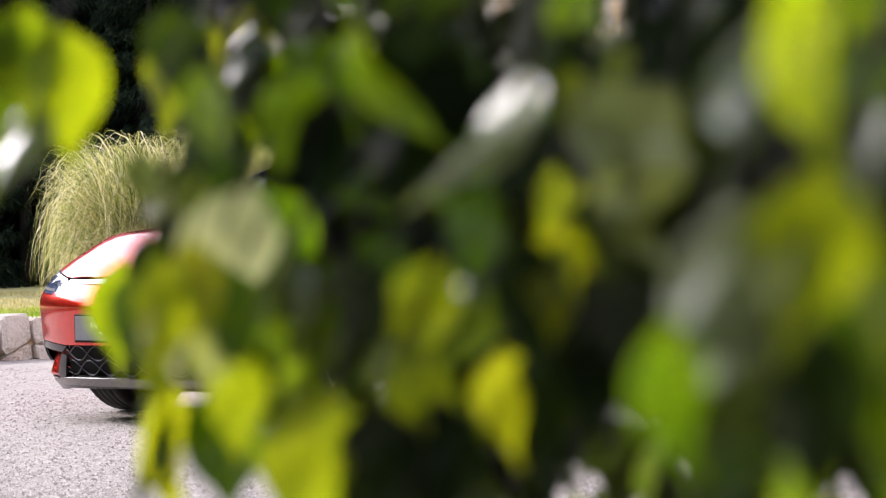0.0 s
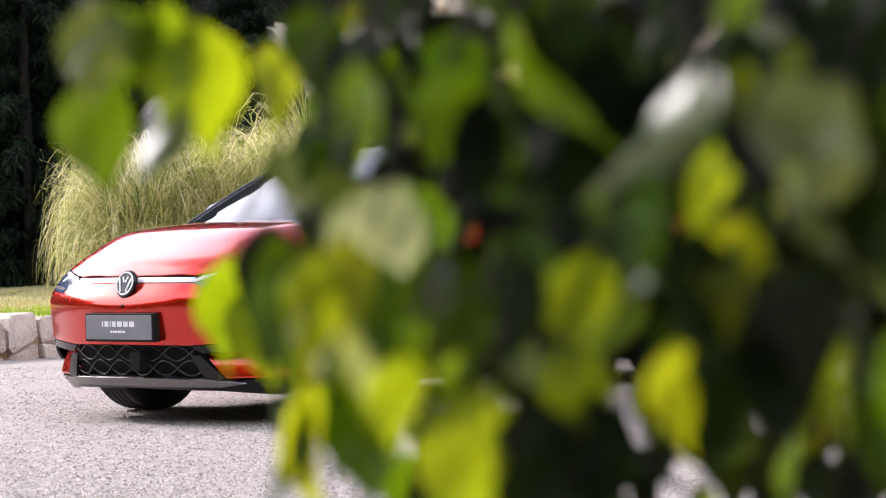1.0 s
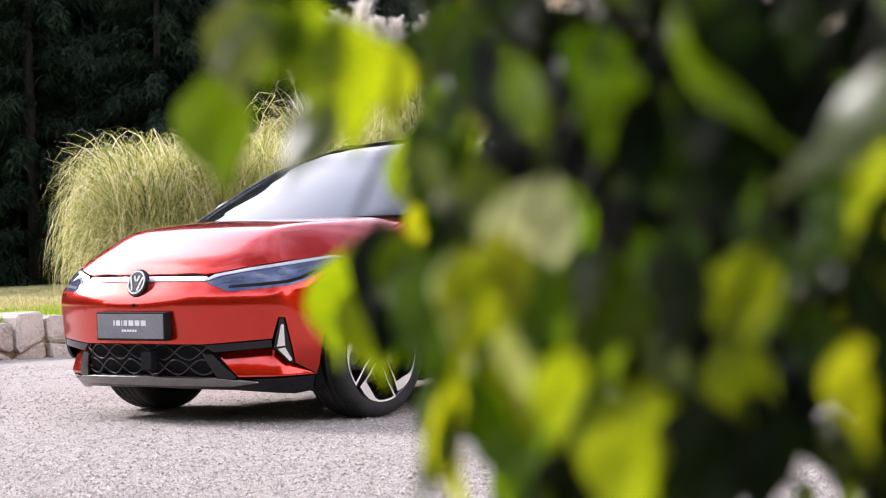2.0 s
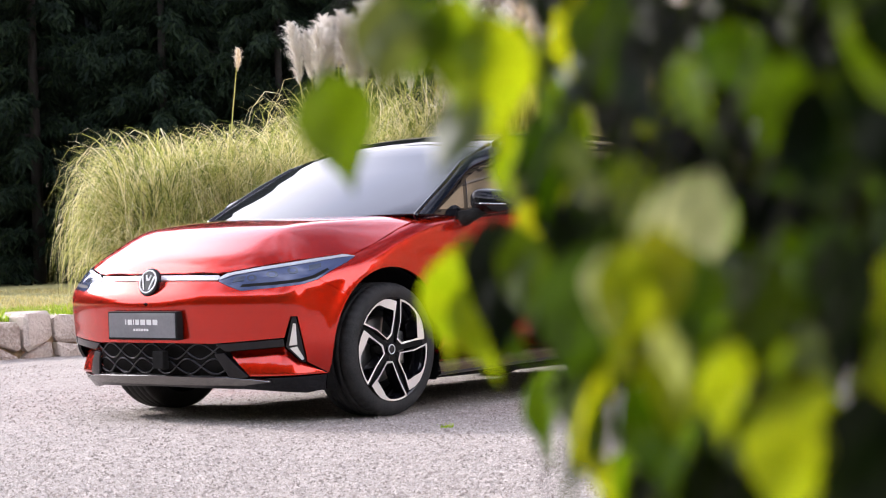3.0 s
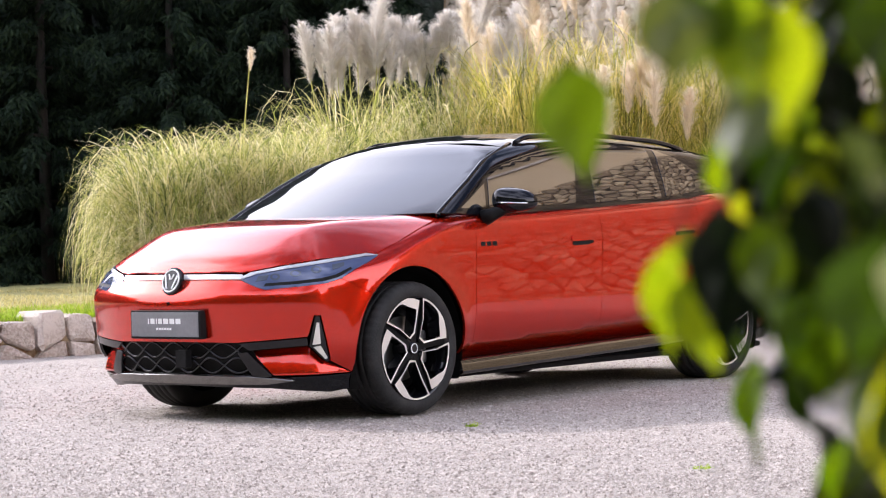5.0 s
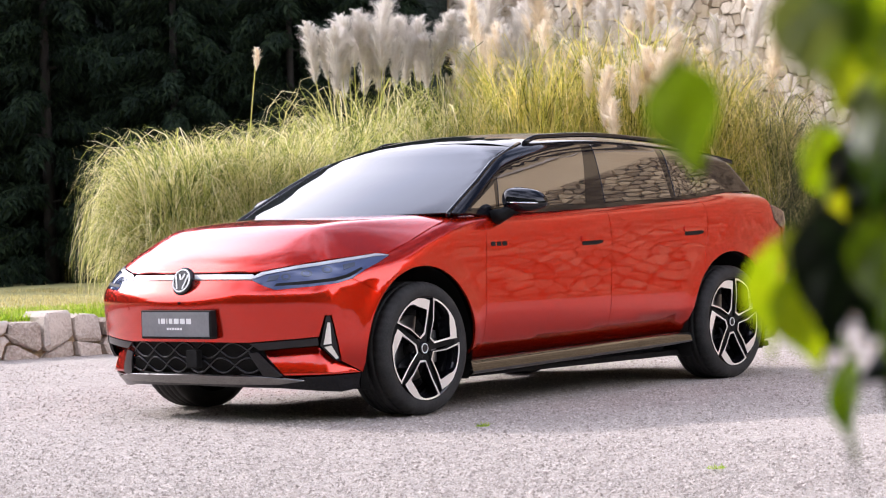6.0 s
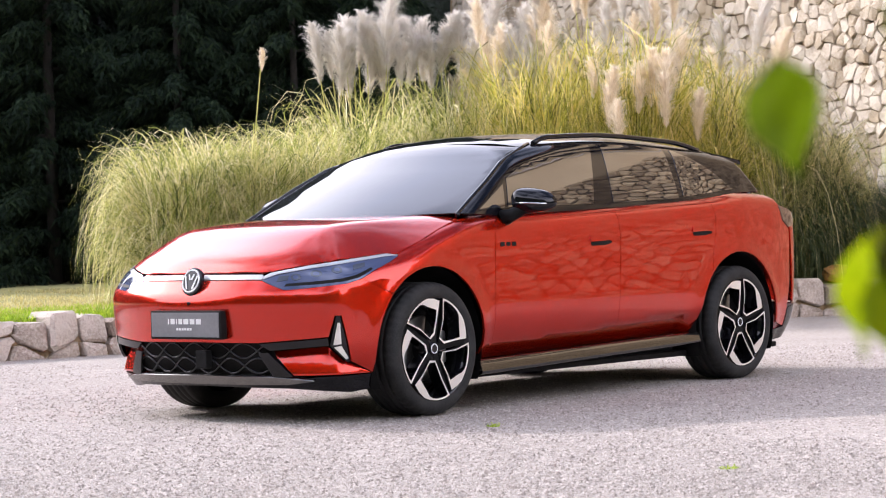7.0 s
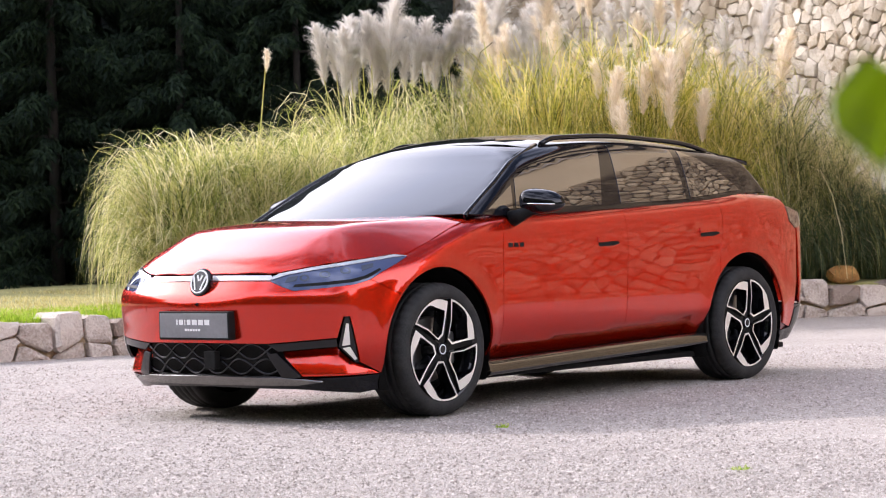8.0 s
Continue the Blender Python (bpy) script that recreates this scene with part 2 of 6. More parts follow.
M_LEAF_FAR = leafy("unseen_crown_leaf", [(0.01, 0.025, 0.005), (0.04, 0.07, 0.010), (0.09, 0.12, 0.010)], 0.35, 0.4)
M_RED = plain("red_paint", (0.54, 0.016, 0.002), 0.25, 0.74, 1.0, speck=0.02)
M_RED.node_tree.nodes["Principled BSDF"].inputs["Specular IOR Level"].default_value = 0.0
M_RED.node_tree.nodes["Principled BSDF"].inputs["Coat IOR"].default_value = 1.52


def waviness(m, scale, depth):
    """Very slight unevenness of a painted panel, as lacquer has it."""
    n, l = m.node_tree.nodes, m.node_tree.links
    co = n.new("ShaderNodeTexCoord")
    w = n.new("ShaderNodeTexNoise")
    w.inputs["Scale"].default_value, w.inputs["Detail"].default_value = scale, 1.5
    b = n.new("ShaderNodeBump")
    b.inputs["Strength"].default_value, b.inputs["Distance"].default_value = 1.0, depth
    l.new(co.outputs["Object"], w.inputs["Vector"])
    l.new(w.outputs["Fac"], b.inputs["Height"])
    l.new(b.outputs["Normal"], n["Principled BSDF"].inputs["Normal"])
    l.new(b.outputs["Normal"], n["Principled BSDF"].inputs["Coat Normal"])


waviness(M_RED, 2.5, 0.0003)
M_BLACK = plain("gloss_black", (0.005, 0.005, 0.007), 0.05, 0.0, 0.0, 1.42)
M_MATT = varied("black_plastic", (0.006, 0.006, 0.006), (0.014, 0.014, 0.014), 0.6, 20, 200, 0.1, 0.002)
M_MATT.node_tree.nodes["Principled BSDF"].inputs["Specular IOR Level"].default_value = 0.12
M_RUBBER = varied("tyre_rubber", (0.016, 0.016, 0.016), (0.036, 0.035, 0.034), 0.75, 12, 120, 0.15, 0.002)
M_RUBBER.node_tree.nodes["Principled BSDF"].inputs["Specular IOR Level"].default_value = 0.25
M_ALLOY = plain("machined_alloy", (0.80, 0.77, 0.73), 0.38, 0.55, speck=0.01)
M_CHROME = plain("bright_trim", (0.75, 0.75, 0.76), 0.12, 1.0)
M_STRIP = plain("light_strip", (0.52, 0.52, 0.54), 0.2, 0.2, 0.6)
M_GLASS = plain("tinted_glass", (0.012, 0.013, 0.015), 0.0, 0.0, 0.6, 2.1, 0.0)
M_SCREEN = plain("windscreen_glass", (0.012, 0.013, 0.016), 0.0, 0.0, 0.0, 1.62, 0.0)
# The reflected sky's blue is put into the lens colour.
M_LAMP = plain("lamp_glass", (0.07, 0.09, 0.17), 0.04, 0.0, 0.6, 1.5)
M_PLATE = varied("grey_plate", (0.16, 0.16, 0.17), (0.20, 0.20, 0.21), 0.45, 10, 60, 0.05, 0.001)
M_LETTER = plain("pale_print", (0.75, 0.75, 0.75), 0.5)
M_DISC = plain("brake_steel", (0.4, 0.39, 0.38), 0.35, 1.0)

# ---- building helpers ----
from mathutils.geometry import delaunay_2d_cdt



def mesh_of(name, verts, faces, material, smooth=True):
    me = bpy.data.meshes.new(name)
    me.from_pydata([tuple(map(float, v)) for v in verts], [], [tuple(int(i) for i in f) for f in faces])
    if material:
        me.materials.append(material)
    if smooth:
        me.polygons.foreach_set("use_smooth", [True] * len(me.polygons))
    me.update()
    return me


def part(name, data, material, parent, label=""):
    """Links a bmesh or a mesh as one mesh object under a thing or a part."""
    if isinstance(data, bmesh.types.BMesh):
        me = bpy.data.meshes.new(name)
        data.to_mesh(me)
        data.free()
        me.materials.append(material)
    else:
        me = data
    ob = new(name, me)
    ob.parent = parent
    if label:
        tagged(ob, label)
    return ob


def thing(name, label, category, group="", kind="", at=(0, 0, 0)):
    ob = new(name)
    ob.location = at
    ob.empty_display_size = 0.2
    return tagged(ob, label, category, group, kind)


def spline(*knots):
    """Smooth curve without overshoot through (x, y) knots."""
    xs, ys = np.array([k[0] for k in knots], float), np.array([k[1] for k in knots], float)
    h, d = np.diff(xs), np.diff(ys) / np.diff(xs)
    m = np.zeros(len(xs))
    for i in range(1, len(xs) - 1):
        if d[i - 1] * d[i] > 0:
            w1, w2 = 2 * h[i] + h[i - 1], h[i] + 2 * h[i - 1]
            m[i] = (w1 + w2) / (w1 / d[i - 1] + w2 / d[i])
    m[0], m[-1] = d[0], d[-1]

    def value(x):
        x = np.asarray(x, float)
        xx = np.clip(x, xs[0], xs[-1])
        i = np.clip(np.searchsorted(xs, xx, side="right") - 1, 0, len(xs) - 2)
        t = (xx - xs[i]) / h[i]
        y = ((1 + 2 * t) * (1 - t) ** 2 * ys[i] + t * (1 - t) ** 2 * h[i] * m[i]
             + t * t * (3 - 2 * t) * ys[i + 1] + t * t * (t - 1) * h[i] * m[i + 1])
        return y + np.where(x < xs[0], (x - xs[0]) * m[0], 0) + np.where(x > xs[-1], (x - xs[-1]) * m[-1], 0)

    return value


def tube(bm, points, radius, sides=8, closed=False, caps=True):
    """A round bar along points; radius a number or one for each point."""
    pts = [Vector(p) for p in points]
    rad = radius if isinstance(radius, (list, tuple)) else [radius] * len(pts)
    rings = []
    for i, p in enumerate(pts):
        a = pts[i - 1] if (i or closed) else p
        b = pts[(i + 1) % len(pts)] if (i + 1 < len(pts) or closed) else p
        d = (b - a).normalized()
        u = d.orthogonal() if abs(d.z) > 0.95 else d.cross(Vector((0, 0, 1)))
        u.normalize()
        v = d.cross(u)
        rings.append([bm.verts.new(p + (u * math.cos(k * 2 * math.pi / sides) + v * math.sin(k * 2 * math.pi / sides)) * rad[i])
                      for k in range(sides)])
    n = len(rings)
    for i in range(n if closed else n - 1):
        r, s = rings[i], rings[(i + 1) % n]
        for k in range(sides):
            f = bm.faces.new((r[k], r[(k + 1) % sides], s[(k + 1) % sides], s[k]))
            f.smooth = True
    if caps and not closed:
        bm.faces.new(rings[0][::-1])
        bm.faces.new(rings[-1])
    return bm


def box(bm, lo, hi, bevel=0.0):
    r = bmesh.ops.create_cube(bm, size=1.0)
    for v in r["verts"]:
        v.co = Vector([lo[i] + (v.co[i] + 0.5) * (hi[i] - lo[i]) for i in range(3)])
    if bevel:
        edges = list({e for v in r["verts"] for e in v.link_edges})
        bmesh.ops.bevel(bm, geom=edges, offset=bevel, segments=2, profile=0.6, affect="EDGES")
    return bm


# ---- ground, lawn ----
def ground_sheet():
    xs = np.concatenate([[-600, -200, -80, -40], np.arange(-24, 24.1, 0.8), [40, 80, 200, 600]])
    verts = [(x, y, 0.0) for x in xs for y in xs]
    n = len(xs)
    rng = np.random.default_rng(3)
    for i, (x, y, z) in enumerate(verts):
        if abs(x) < 24 and abs(y) < 24:
            verts[i] = (x, y, 0.012 * noise.noise(Vector((x * 0.5, y * 0.5, 0))) - 0.004)
    faces = [(i * n + j, (i + 1) * n + j, (i + 1) * n + j + 1, i * n + j + 1) for i in range(n - 1) for j in range(n - 1)]
    return tagged(new("ground", mesh_of("ground", verts, faces, M_GRAVEL)), "pale grey-beige gravel drive, loose and sunlit", "gravel ground", kind="structure")


ground_sheet()

# the low wall's line, from far left past the car to the right
WALL_LINE = [(-14.0, 8.6), (-6.0, 7.6), (0.0, 6.55), (2.6, 6.15), (5.0, 5.6), (7.5, 4.75), (9.66, 3.65), (10.5, 3.1), (11.3, 2.3)]


def along(line, d):
    """Point and direction at d metres along a line of points."""
    for a, b in zip(line, line[1:]):
        s = math.dist(a, b)
        if d <= s or b is line[-1]:
            k = d / s
            return (a[0] + (b[0] - a[0]) * k, a[1] + (b[1] - a[1]) * k), ((b[0] - a[0]) / s, (b[1] - a[1]) / s)
        d -= s


def lawn_sheet():
    """Raised lawn behind the low wall, rising slightly to the trees."""
    far = 60.0
    verts, faces = [], []
    rows = [0.22, 0.6, 1.2, 2.5, 5, 9, 15, 25, 40, far]
    cols = np.arange(-46, 27, 1.2)
    length = sum(math.dist(a, b) for a, b in zip(WALL_LINE, WALL_LINE[1:]))
    for k, r in enumerate(rows):
        for c in cols:
            if c < 0:
                p, d = (WALL_LINE[0][0] + c, WALL_LINE[0][1] - c * 0.12), (1, -0.12)
            elif c > length:
                p, d = WALL_LINE[-1], (0.7, -0.7)
                p = (p[0] + (c - length) * 0.7, p[1] - (c - length) * 0.7)
            else:
                p, d = along(WALL_LINE, c)
            w = min(1.0, r / 6)
            nx, ny = -d[1] * (1 - w) + 0.2 * w, d[0] * (1 - w) + 0.98 * w
            z = 0.30 + 0.06 * min(r, 1) + 0.03 * noise.noise(Vector((p[0], p[1] + r, 0))) * min(r, 1)
            verts.append((p[0] + nx * r, p[1] + ny * r, z))
    n = len(cols)
    faces = [(i * n + j, i * n + j + 1, (i + 1) * n + j + 1, (i + 1) * n + j) for i in range(len(rows) - 1) for j in range(n - 1)]
    # vertical skirt into the ground
    base = len(verts)
    verts += [(v[0], v[1], -0.1) for v in verts[:n]]
    faces += [(base + j, base + j + 1, j + 1, j) for j in range(n - 1)]
    return tagged(new("lawn", mesh_of("lawn", verts, faces, M_LAWN)), "raised lawn, dry yellow with a green edge", "lawn", kind="structure")


lawn_sheet()


# ---- rubble walls ----
def cells(points, lo, hi, gap):
    """Rounded cells round scattered points of a rectangle: lists of corners."""
    pts = np.asarray(points)
    out = []
    for i, p in enumerate(pts):
        poly = [np.array(q, float) for q in ((lo[0], lo[1]), (hi[0], lo[1]), (hi[0], hi[1]), (lo[0], hi[1]))]
        near = np.argsort(((pts - p) ** 2).sum(1))[1:14]
        for j in near:
            q = pts[j]
            nrm = (q - p) / np.linalg.norm(q - p)
            lim = nrm @ ((p + q) / 2) - gap / 2
            new_poly = []
            for a, b in zip(poly, poly[1:] + poly[:1]):
                da, db = nrm @ a - lim, nrm @ b - lim
                if da <= 0:
                    new_poly.append(a)
                if da * db < 0:
                    new_poly.append(a + (b - a) * da / (da - db))
            poly = new_poly
            if len(poly) < 3:
                break
        if len(poly) >= 3:
            out.append((p, poly))
    return out


def stone_mesh(poly, centre, thick, rng, bulge=0.03, jag=0.012, at=0.0, slant=0.10, cut=0.18, face=0.86):
    """One stone: the cell's outline, rounded over to a rough face. Returns verts (along, up, out) and faces."""
    pts = []
    m = len(poly)
    for a, b in zip(poly, poly[1:] + poly[:1]):
        e = np.linalg.norm(b - a)
        if e < 0.02:
            continue
        pts.append(a * (1 - cut) + b * cut if e > 0.06 else a)
        if e > 0.06:
            pts.append(a * cut + b * (1 - cut))
    pts = np.array(pts[:10])
    n = len(pts)
    if n < 3:
        return None
    c = pts.mean(0)
    verts, faces = [], []
    out = thick + rng.uniform(-0.03, 0.03)
    tilt = rng.normal(0, slant, 2)
    for k, (s, d) in enumerate(((1.0, at), (1.0, out - bulge), (face, out - bulge * 0.25))):
        for q in pts:
            r = c + (q - c) * s + rng.normal(0, jag * (k > 0), 2)
            verts.append((r[0], r[1], d + ((r - c) @ tilt if k else 0) + (rng.normal(0, jag) if k == 2 else 0)))
    verts.append((c[0], c[1], out + rng.normal(0, jag)))
    for k in range(2):
        for i in range(n):
            j = (i + 1) % n
            faces.append((k * n + i, k * n + j, (k + 1) * n + j, (k + 1) * n + i))
    faces += [(2 * n + i, 2 * n + (i + 1) % n, 3 * n) for i in range(n)]
    return verts, faces


def low_wall():
    rng = np.random.default_rng(11)
    wall = thing("wall_low", "low dry-stone edging wall of grey-beige rubble", "stone wall", kind="structure")
    length = sum(math.dist(a, b) for a, b in zip(WALL_LINE, WALL_LINE[1:]))
    core_v, core_f = [], []
    ds = np.arange(0, length + 0.01, 0.4)
    for d in ds:
        (x, y), (dx, dy) = along(WALL_LINE, min(d, length - 1e-3))
        nx, ny = dy, -dx
        for o, z in ((-0.03, -0.05), (-0.03, 0.27), (-0.36, 0.27), (-0.36, -0.05)):
            core_v.append((x + nx * o, y + ny * o, z))
    for i in range(len(ds) - 1):
        for k in range(3):
            core_f.append((i * 4 + k, i * 4 + k + 1, i * 4 + 5 + k, i * 4 + 4 + k))
    part("core", mesh_of("core", core_v, core_f, M_MORTAR, False), M_MORTAR, wall)
    # seeds: big stones on a small footing course
    seeds, d = [], 0.0
    while d < length:
        w = rng.uniform(0.20, 0.37)
        if rng.random() < 0.6:
            seeds.append((d + w / 2, 0.22 + rng.normal(0, 0.03)))
            seeds.append((d + w * rng.uniform(0.1, 0.9), 0.0 + rng.normal(0, 0.02)))
        else:
            seeds.append((d + w / 2 + rng.normal(0, 0.04), 0.27))
            seeds.append((d + w * 0.5 + rng.normal(0, 0.07), 0.09 + rng.normal(0, 0.02)))
        d += w
    rest_v, rest_f = [], []
    for p, poly in cells(seeds, (0, -0.02), (length, 0.34), 0.020):
        top = max(q[1] for q in poly)
        if top > 0.33:
            lift = rng.uniform(-0.05, 0.05)
            poly = [q + (0, lift) if q[1] > 0.33 else q for q in poly]
        r = stone_mesh(poly, p, 0.06, rng, 0.028, 0.007, -0.30, 0.09, 0.14, 0.88)
        if not r:
            continue
        v3 = []
        for a, z, o in r[0]:
            (x, y), (dx, dy) = along(WALL_LINE, min(max(a, 0), length - 1e-3))
            v3.append((x + dy * o, y - dx * o, z))
        (px, py), _ = along(WALL_LINE, p[0])
        # stones seen beside the car
        if px > 0.0 and px < 11:
            part("stone", mesh_of("stone", v3, r[1], M_STONE, False), M_STONE, wall)
        else:
            k = len(rest_v)
            rest_v += v3
            rest_f += [tuple(i + k for i in f) for f in r[1]]
    rest = part("stones_beyond", mesh_of("stones_beyond", rest_v, rest_f, M_STONE, False), M_STONE, wall)
    tagged(rest, kind="stuff")


low_wall()

# ---- the tall limestone wall and the house above ----
TALL_A, TALL_B = Vector((17.6, 15.0, 0)), Vector((8.0, -13.0, 0))
TALL_H = 8.2


def tall_wall():
    rng = np.random.default_rng(5)
    wall = thing("wall_tall", "tall sunlit retaining wall of white limestone rubble", "stone wall", kind="structure")
    run = (TALL_B - TALL_A)
    length = run.length
    run.normalize()
    out = Vector((run.y, -run.x, 0))
    if out.x > 0:
        out = -out

    def place(a, z, o):
        return TALL_A + run * a + out * (o - 0.06 * z) + Vector((0, 0, z))

    bm = bmesh.new()
    q = [place(a, z, o) for a in (-0.2, length + 0.2) for z, o in ((-0.1, -0.012), (TALL_H, -0.012), (TALL_H, -0.8), (-0.1, -0.8))]
    vs = [bm.verts.new(v) for v in q]
    for k in range(4):
        bm.faces.new((vs[k], vs[(k + 1) % 4], vs[4 + (k + 1) % 4], vs[4 + k]))
    bm.faces.new(vs[:4])
    bm.faces.new(vs[4:])
    part("core", bm, M_MORTAR, wall)
    split = (TALL_A.y - 1.5) / (TALL_A.y - TALL_B.y) * length

    def course(a0, a1, hs, ws, jog):
        seeds, z = [], 0.0
        while z < TALL_H:
            h = rng.uniform(*hs)
            a = a0 + rng.uniform(0, ws[0])
            while a < a1:
                w = rng.uniform(*ws)
                seeds.append((a + w / 2, z + h / 2 + rng.normal(0, jog)))
                a += w
            z += h
        return seeds

    # coarse white rubble behind the grasses, thinner tan courses further along
    stones = cells(course(0, split, (0.12, 0.21), (0.09, 0.30), 0.05), (0, -0.05), (split, TALL_H), 0.007)
    tan_v, tan_f = [], []
    for p, poly in cells(course(split, length, (0.09, 0.15), (0.18, 0.40), 0.018), (split, -0.05), (length, TALL_H), 0.016):
        r = stone_mesh(poly, p, 0.10, rng, 0.04, 0.008, -0.06)
        if r:
            k = len(tan_v)
            tan_v += [place(*v) for v in r[0]]
            tan_f += [tuple(i + k for i in f) for f in r[1]]
    tagged(part("stones_tan", mesh_of("stones_tan", tan_v, tan_f, M_TAN, False), M_TAN, wall), kind="stuff")
    rest_v, rest_f, count = [], [], 0
    for p, poly in stones:
        r = stone_mesh(poly, p, 0.10, rng, 0.022, 0.008, -0.06, 0.09, 0.09, 0.88)
        if not r:
            continue
        v3 = [place(*v) for v in r[0]]
        c = v3[-1]
        if 2.4 < c.y < 6.0 and 0.6 < c.z < 3.9 and count < 300:
            part("stone", mesh_of("stone", v3, r[1], M_LIME, False), M_LIME, wall)
            count += 1
        else:
            k = len(rest_v)
            rest_v += v3
            rest_f += [tuple(i + k for i in f) for f in r[1]]
    tagged(part("stones_beyond", mesh_of("stones_beyond", rest_v, rest_f, M_LIME_REST, False), M_LIME_REST, wall), kind="stuff")


tall_wall()

# ---- the car's surface ----
# front of the car towards -x, its left side towards -y
AXLE_F, AXLE_R, HUB_Z = -1.4855, 1.4855, 0.353
half_width = spline((-2.45, 0.74), (-2.3, 0.80), (-2.1, 0.872), (-1.9, 0.906), (-1.5, 0.924), (-0.9, 0.916), (0, 0.920), (0.9, 0.922), (1.5, 0.930), (1.9, 0.915), (2.2, 0.875), (2.45, 0.80), (2.6, 0.72))
side_in = spline((0.10, -0.12), (0.20, -0.072), (0.28, -0.036), (0.36, -0.013), (0.46, -0.002), (0.56, 0.0), (0.66, -0.001), (0.78, -0.004), (0.88, -0.009), (0.95, -0.015), (0.99, -0.025), (1.03, -0.045), (1.07, -0.074), (1.12, -0.112), (1.25, -0.22))
nose_x = spline((0.15, -2.25), (0.20, -2.30), (0.26, -2.338), (0.42, -2.372), (0.52, -2.382), (0.63, -2.394), (0.655, -2.391), (0.74, -2.346), (0.79, -2.315), (0.86, -2.24), (0.95, -2.10))
tail_x = spline((0.15, 2.30), (0.25, 2.40), (0.40, 2.50), (0.60, 2.54), (0.90, 2.555), (1.05, 2.53), (1.15, 2.47), (1.3, 2.36))
deck_z = spline((-2.5, 0.54), (-2.40, 0.68), (-2.315, 0.79), (-2.25, 0.880), (-2.175, 0.936), (-2.02, 1.000), (-1.85, 1.038), (-1.6, 1.062), (-1.25, 1.072), (-0.9, 1.085), (0.2, 1.115), (1.2, 1.155), (1.65, 1.185), (2.0, 1.165), (2.2, 1.125), (2.4, 1.08), (2.6, 1.03))
deck_drop = spline((-2.4, 0.05), (-2.2, 0.12), (-2.05, 0.145), (-1.9, 0.152), (-1.75, 0.148), (-1.6, 0.132), (-1.4, 0.098), (-1.2, 0.060), (-1.0, 0.034), (-0.8, 0.024), (2.3, 0.022))


# the ridge along each side of the hood, from the headlamp's inner corner to the foot of the pillar
ridge_y = spline((-2.4, 0.47), (-2.26, 0.495), (-1.3, 0.63), (-1.0, 0.672), (2.5, 0.70))


def deck_fall(x, ay):
    """How far the deck lies under its centre line: nearly flat to the ridge, then falling away."""
    over = ay - ridge_y(x)
    return deck_drop(x) * (0.25 * (ay / 0.8) ** 2.5 + 0.75 * 0.5 * (over + np.sqrt(over ** 2 + 0.0018)) / 0.21)


def soft_max(a, b, k):
    h = np.clip(0.5 + 0.5 * (a - b) / k, 0, 1)
    return b + (a - b) * h + k * h * (1 - h)


def body_f(x, y, z):
    """Signed height over the lower body's skin."""
    ay = np.abs(y)
    # the shoulder rises towards the tail; a crease over the sill; lips round the wheel arches
    zs = z - np.clip((x + 0.9) * 0.040, 0, 0.10) * np.clip((z - 0.6) / 0.3, 0, 1)
    between = np.clip((1.35 - np.abs(x - 0.02)) / 0.45, 0, 1)
    tuck = between * (0.48 * np.maximum(0, 0.350 + (x + 0.9) * 0.057 - z) + 0.5 * np.maximum(0, 0.58 - z) ** 2)
    lip = 0
    for ax in (AXLE_F, AXLE_R):
        r = np.hypot(x - ax, z - HUB_Z)
        lip = lip + 0.010 * np.exp(-((r - 0.44) / 0.055) ** 2)
    side = ay - half_width(x) - side_in(zs) + tuck - lip
    top = z - deck_z(x) + deck_fall(x, ay)
    front = nose_x(z) + 0.25 * (ay / 0.9) ** 2.5 - x
    rear = x - tail_x(z) + 0.30 * (ay / 0.9) ** 2.6
    f = soft_max(side, top, 0.06)
    f = soft_max(f, front, 0.07)
    return soft_max(f, rear, 0.07)


screen_x = spline((1.0, -1.42), (1.07, -1.30), (1.2, -1.045), (1.35, -0.73), (1.486, -0.43), (1.55, -0.20), (1.62, 0.25))
roof_z = spline((-0.9, 1.40), (-0.40, 1.500), (0.0, 1.546), (0.5, 1.562), (1.0, 1.545), (1.6, 1.503), (2.0, 1.455), (2.2, 1.420), (2.5, 1.35))
cabin_in = spline((-1.5, 0.0), (1.0, 0.0), (1.6, 0.022), (2.1, 0.07), (2.5, 0.13))
backlight_x = spline((1.0, 2.50), (1.08, 2.42), (1.18, 2.32), (1.4, 2.10), (1.5, 2.0))


def cabin_f(x, y, z):
    """Signed height over the glasshouse's skin."""
    ay = np.abs(y)
    w = z - 1.07
    side = (ay - (0.858 - 0.44 * w - 0.25 * w * w) + cabin_in(x)) * 0.9
    top = z - roof_z(x) + 0.070 * (ay / 0.6) ** 2.6
    front = (screen_x(z) + 0.175 * (ay / 0.78) ** 2 - x) * 0.42
    rear = (x - backlight_x(z) + 0.26 * (ay / 0.7) ** 2) * 0.7
    f = soft_max(side, top, 0.05)
    f = soft_max(f, front, 0.03)
    return soft_max(f, rear, 0.03)


def cast(f, start, way, near, far):
    """Distance along each ray from start at which f turns from outside (at far) to inside (at near)."""
    a, b = np.full(len(start), near), np.full(len(start), far)
    for _ in range(40):
        m = (a + b) / 2
        p = start + way * m[:, None]
        outside = f(p[:, 0], p[:, 1], p[:, 2]) > 0
        b = np.where(outside, m, b)
        a = np.where(outside, a, m)
    return start + way * ((a + b) / 2)[:, None]


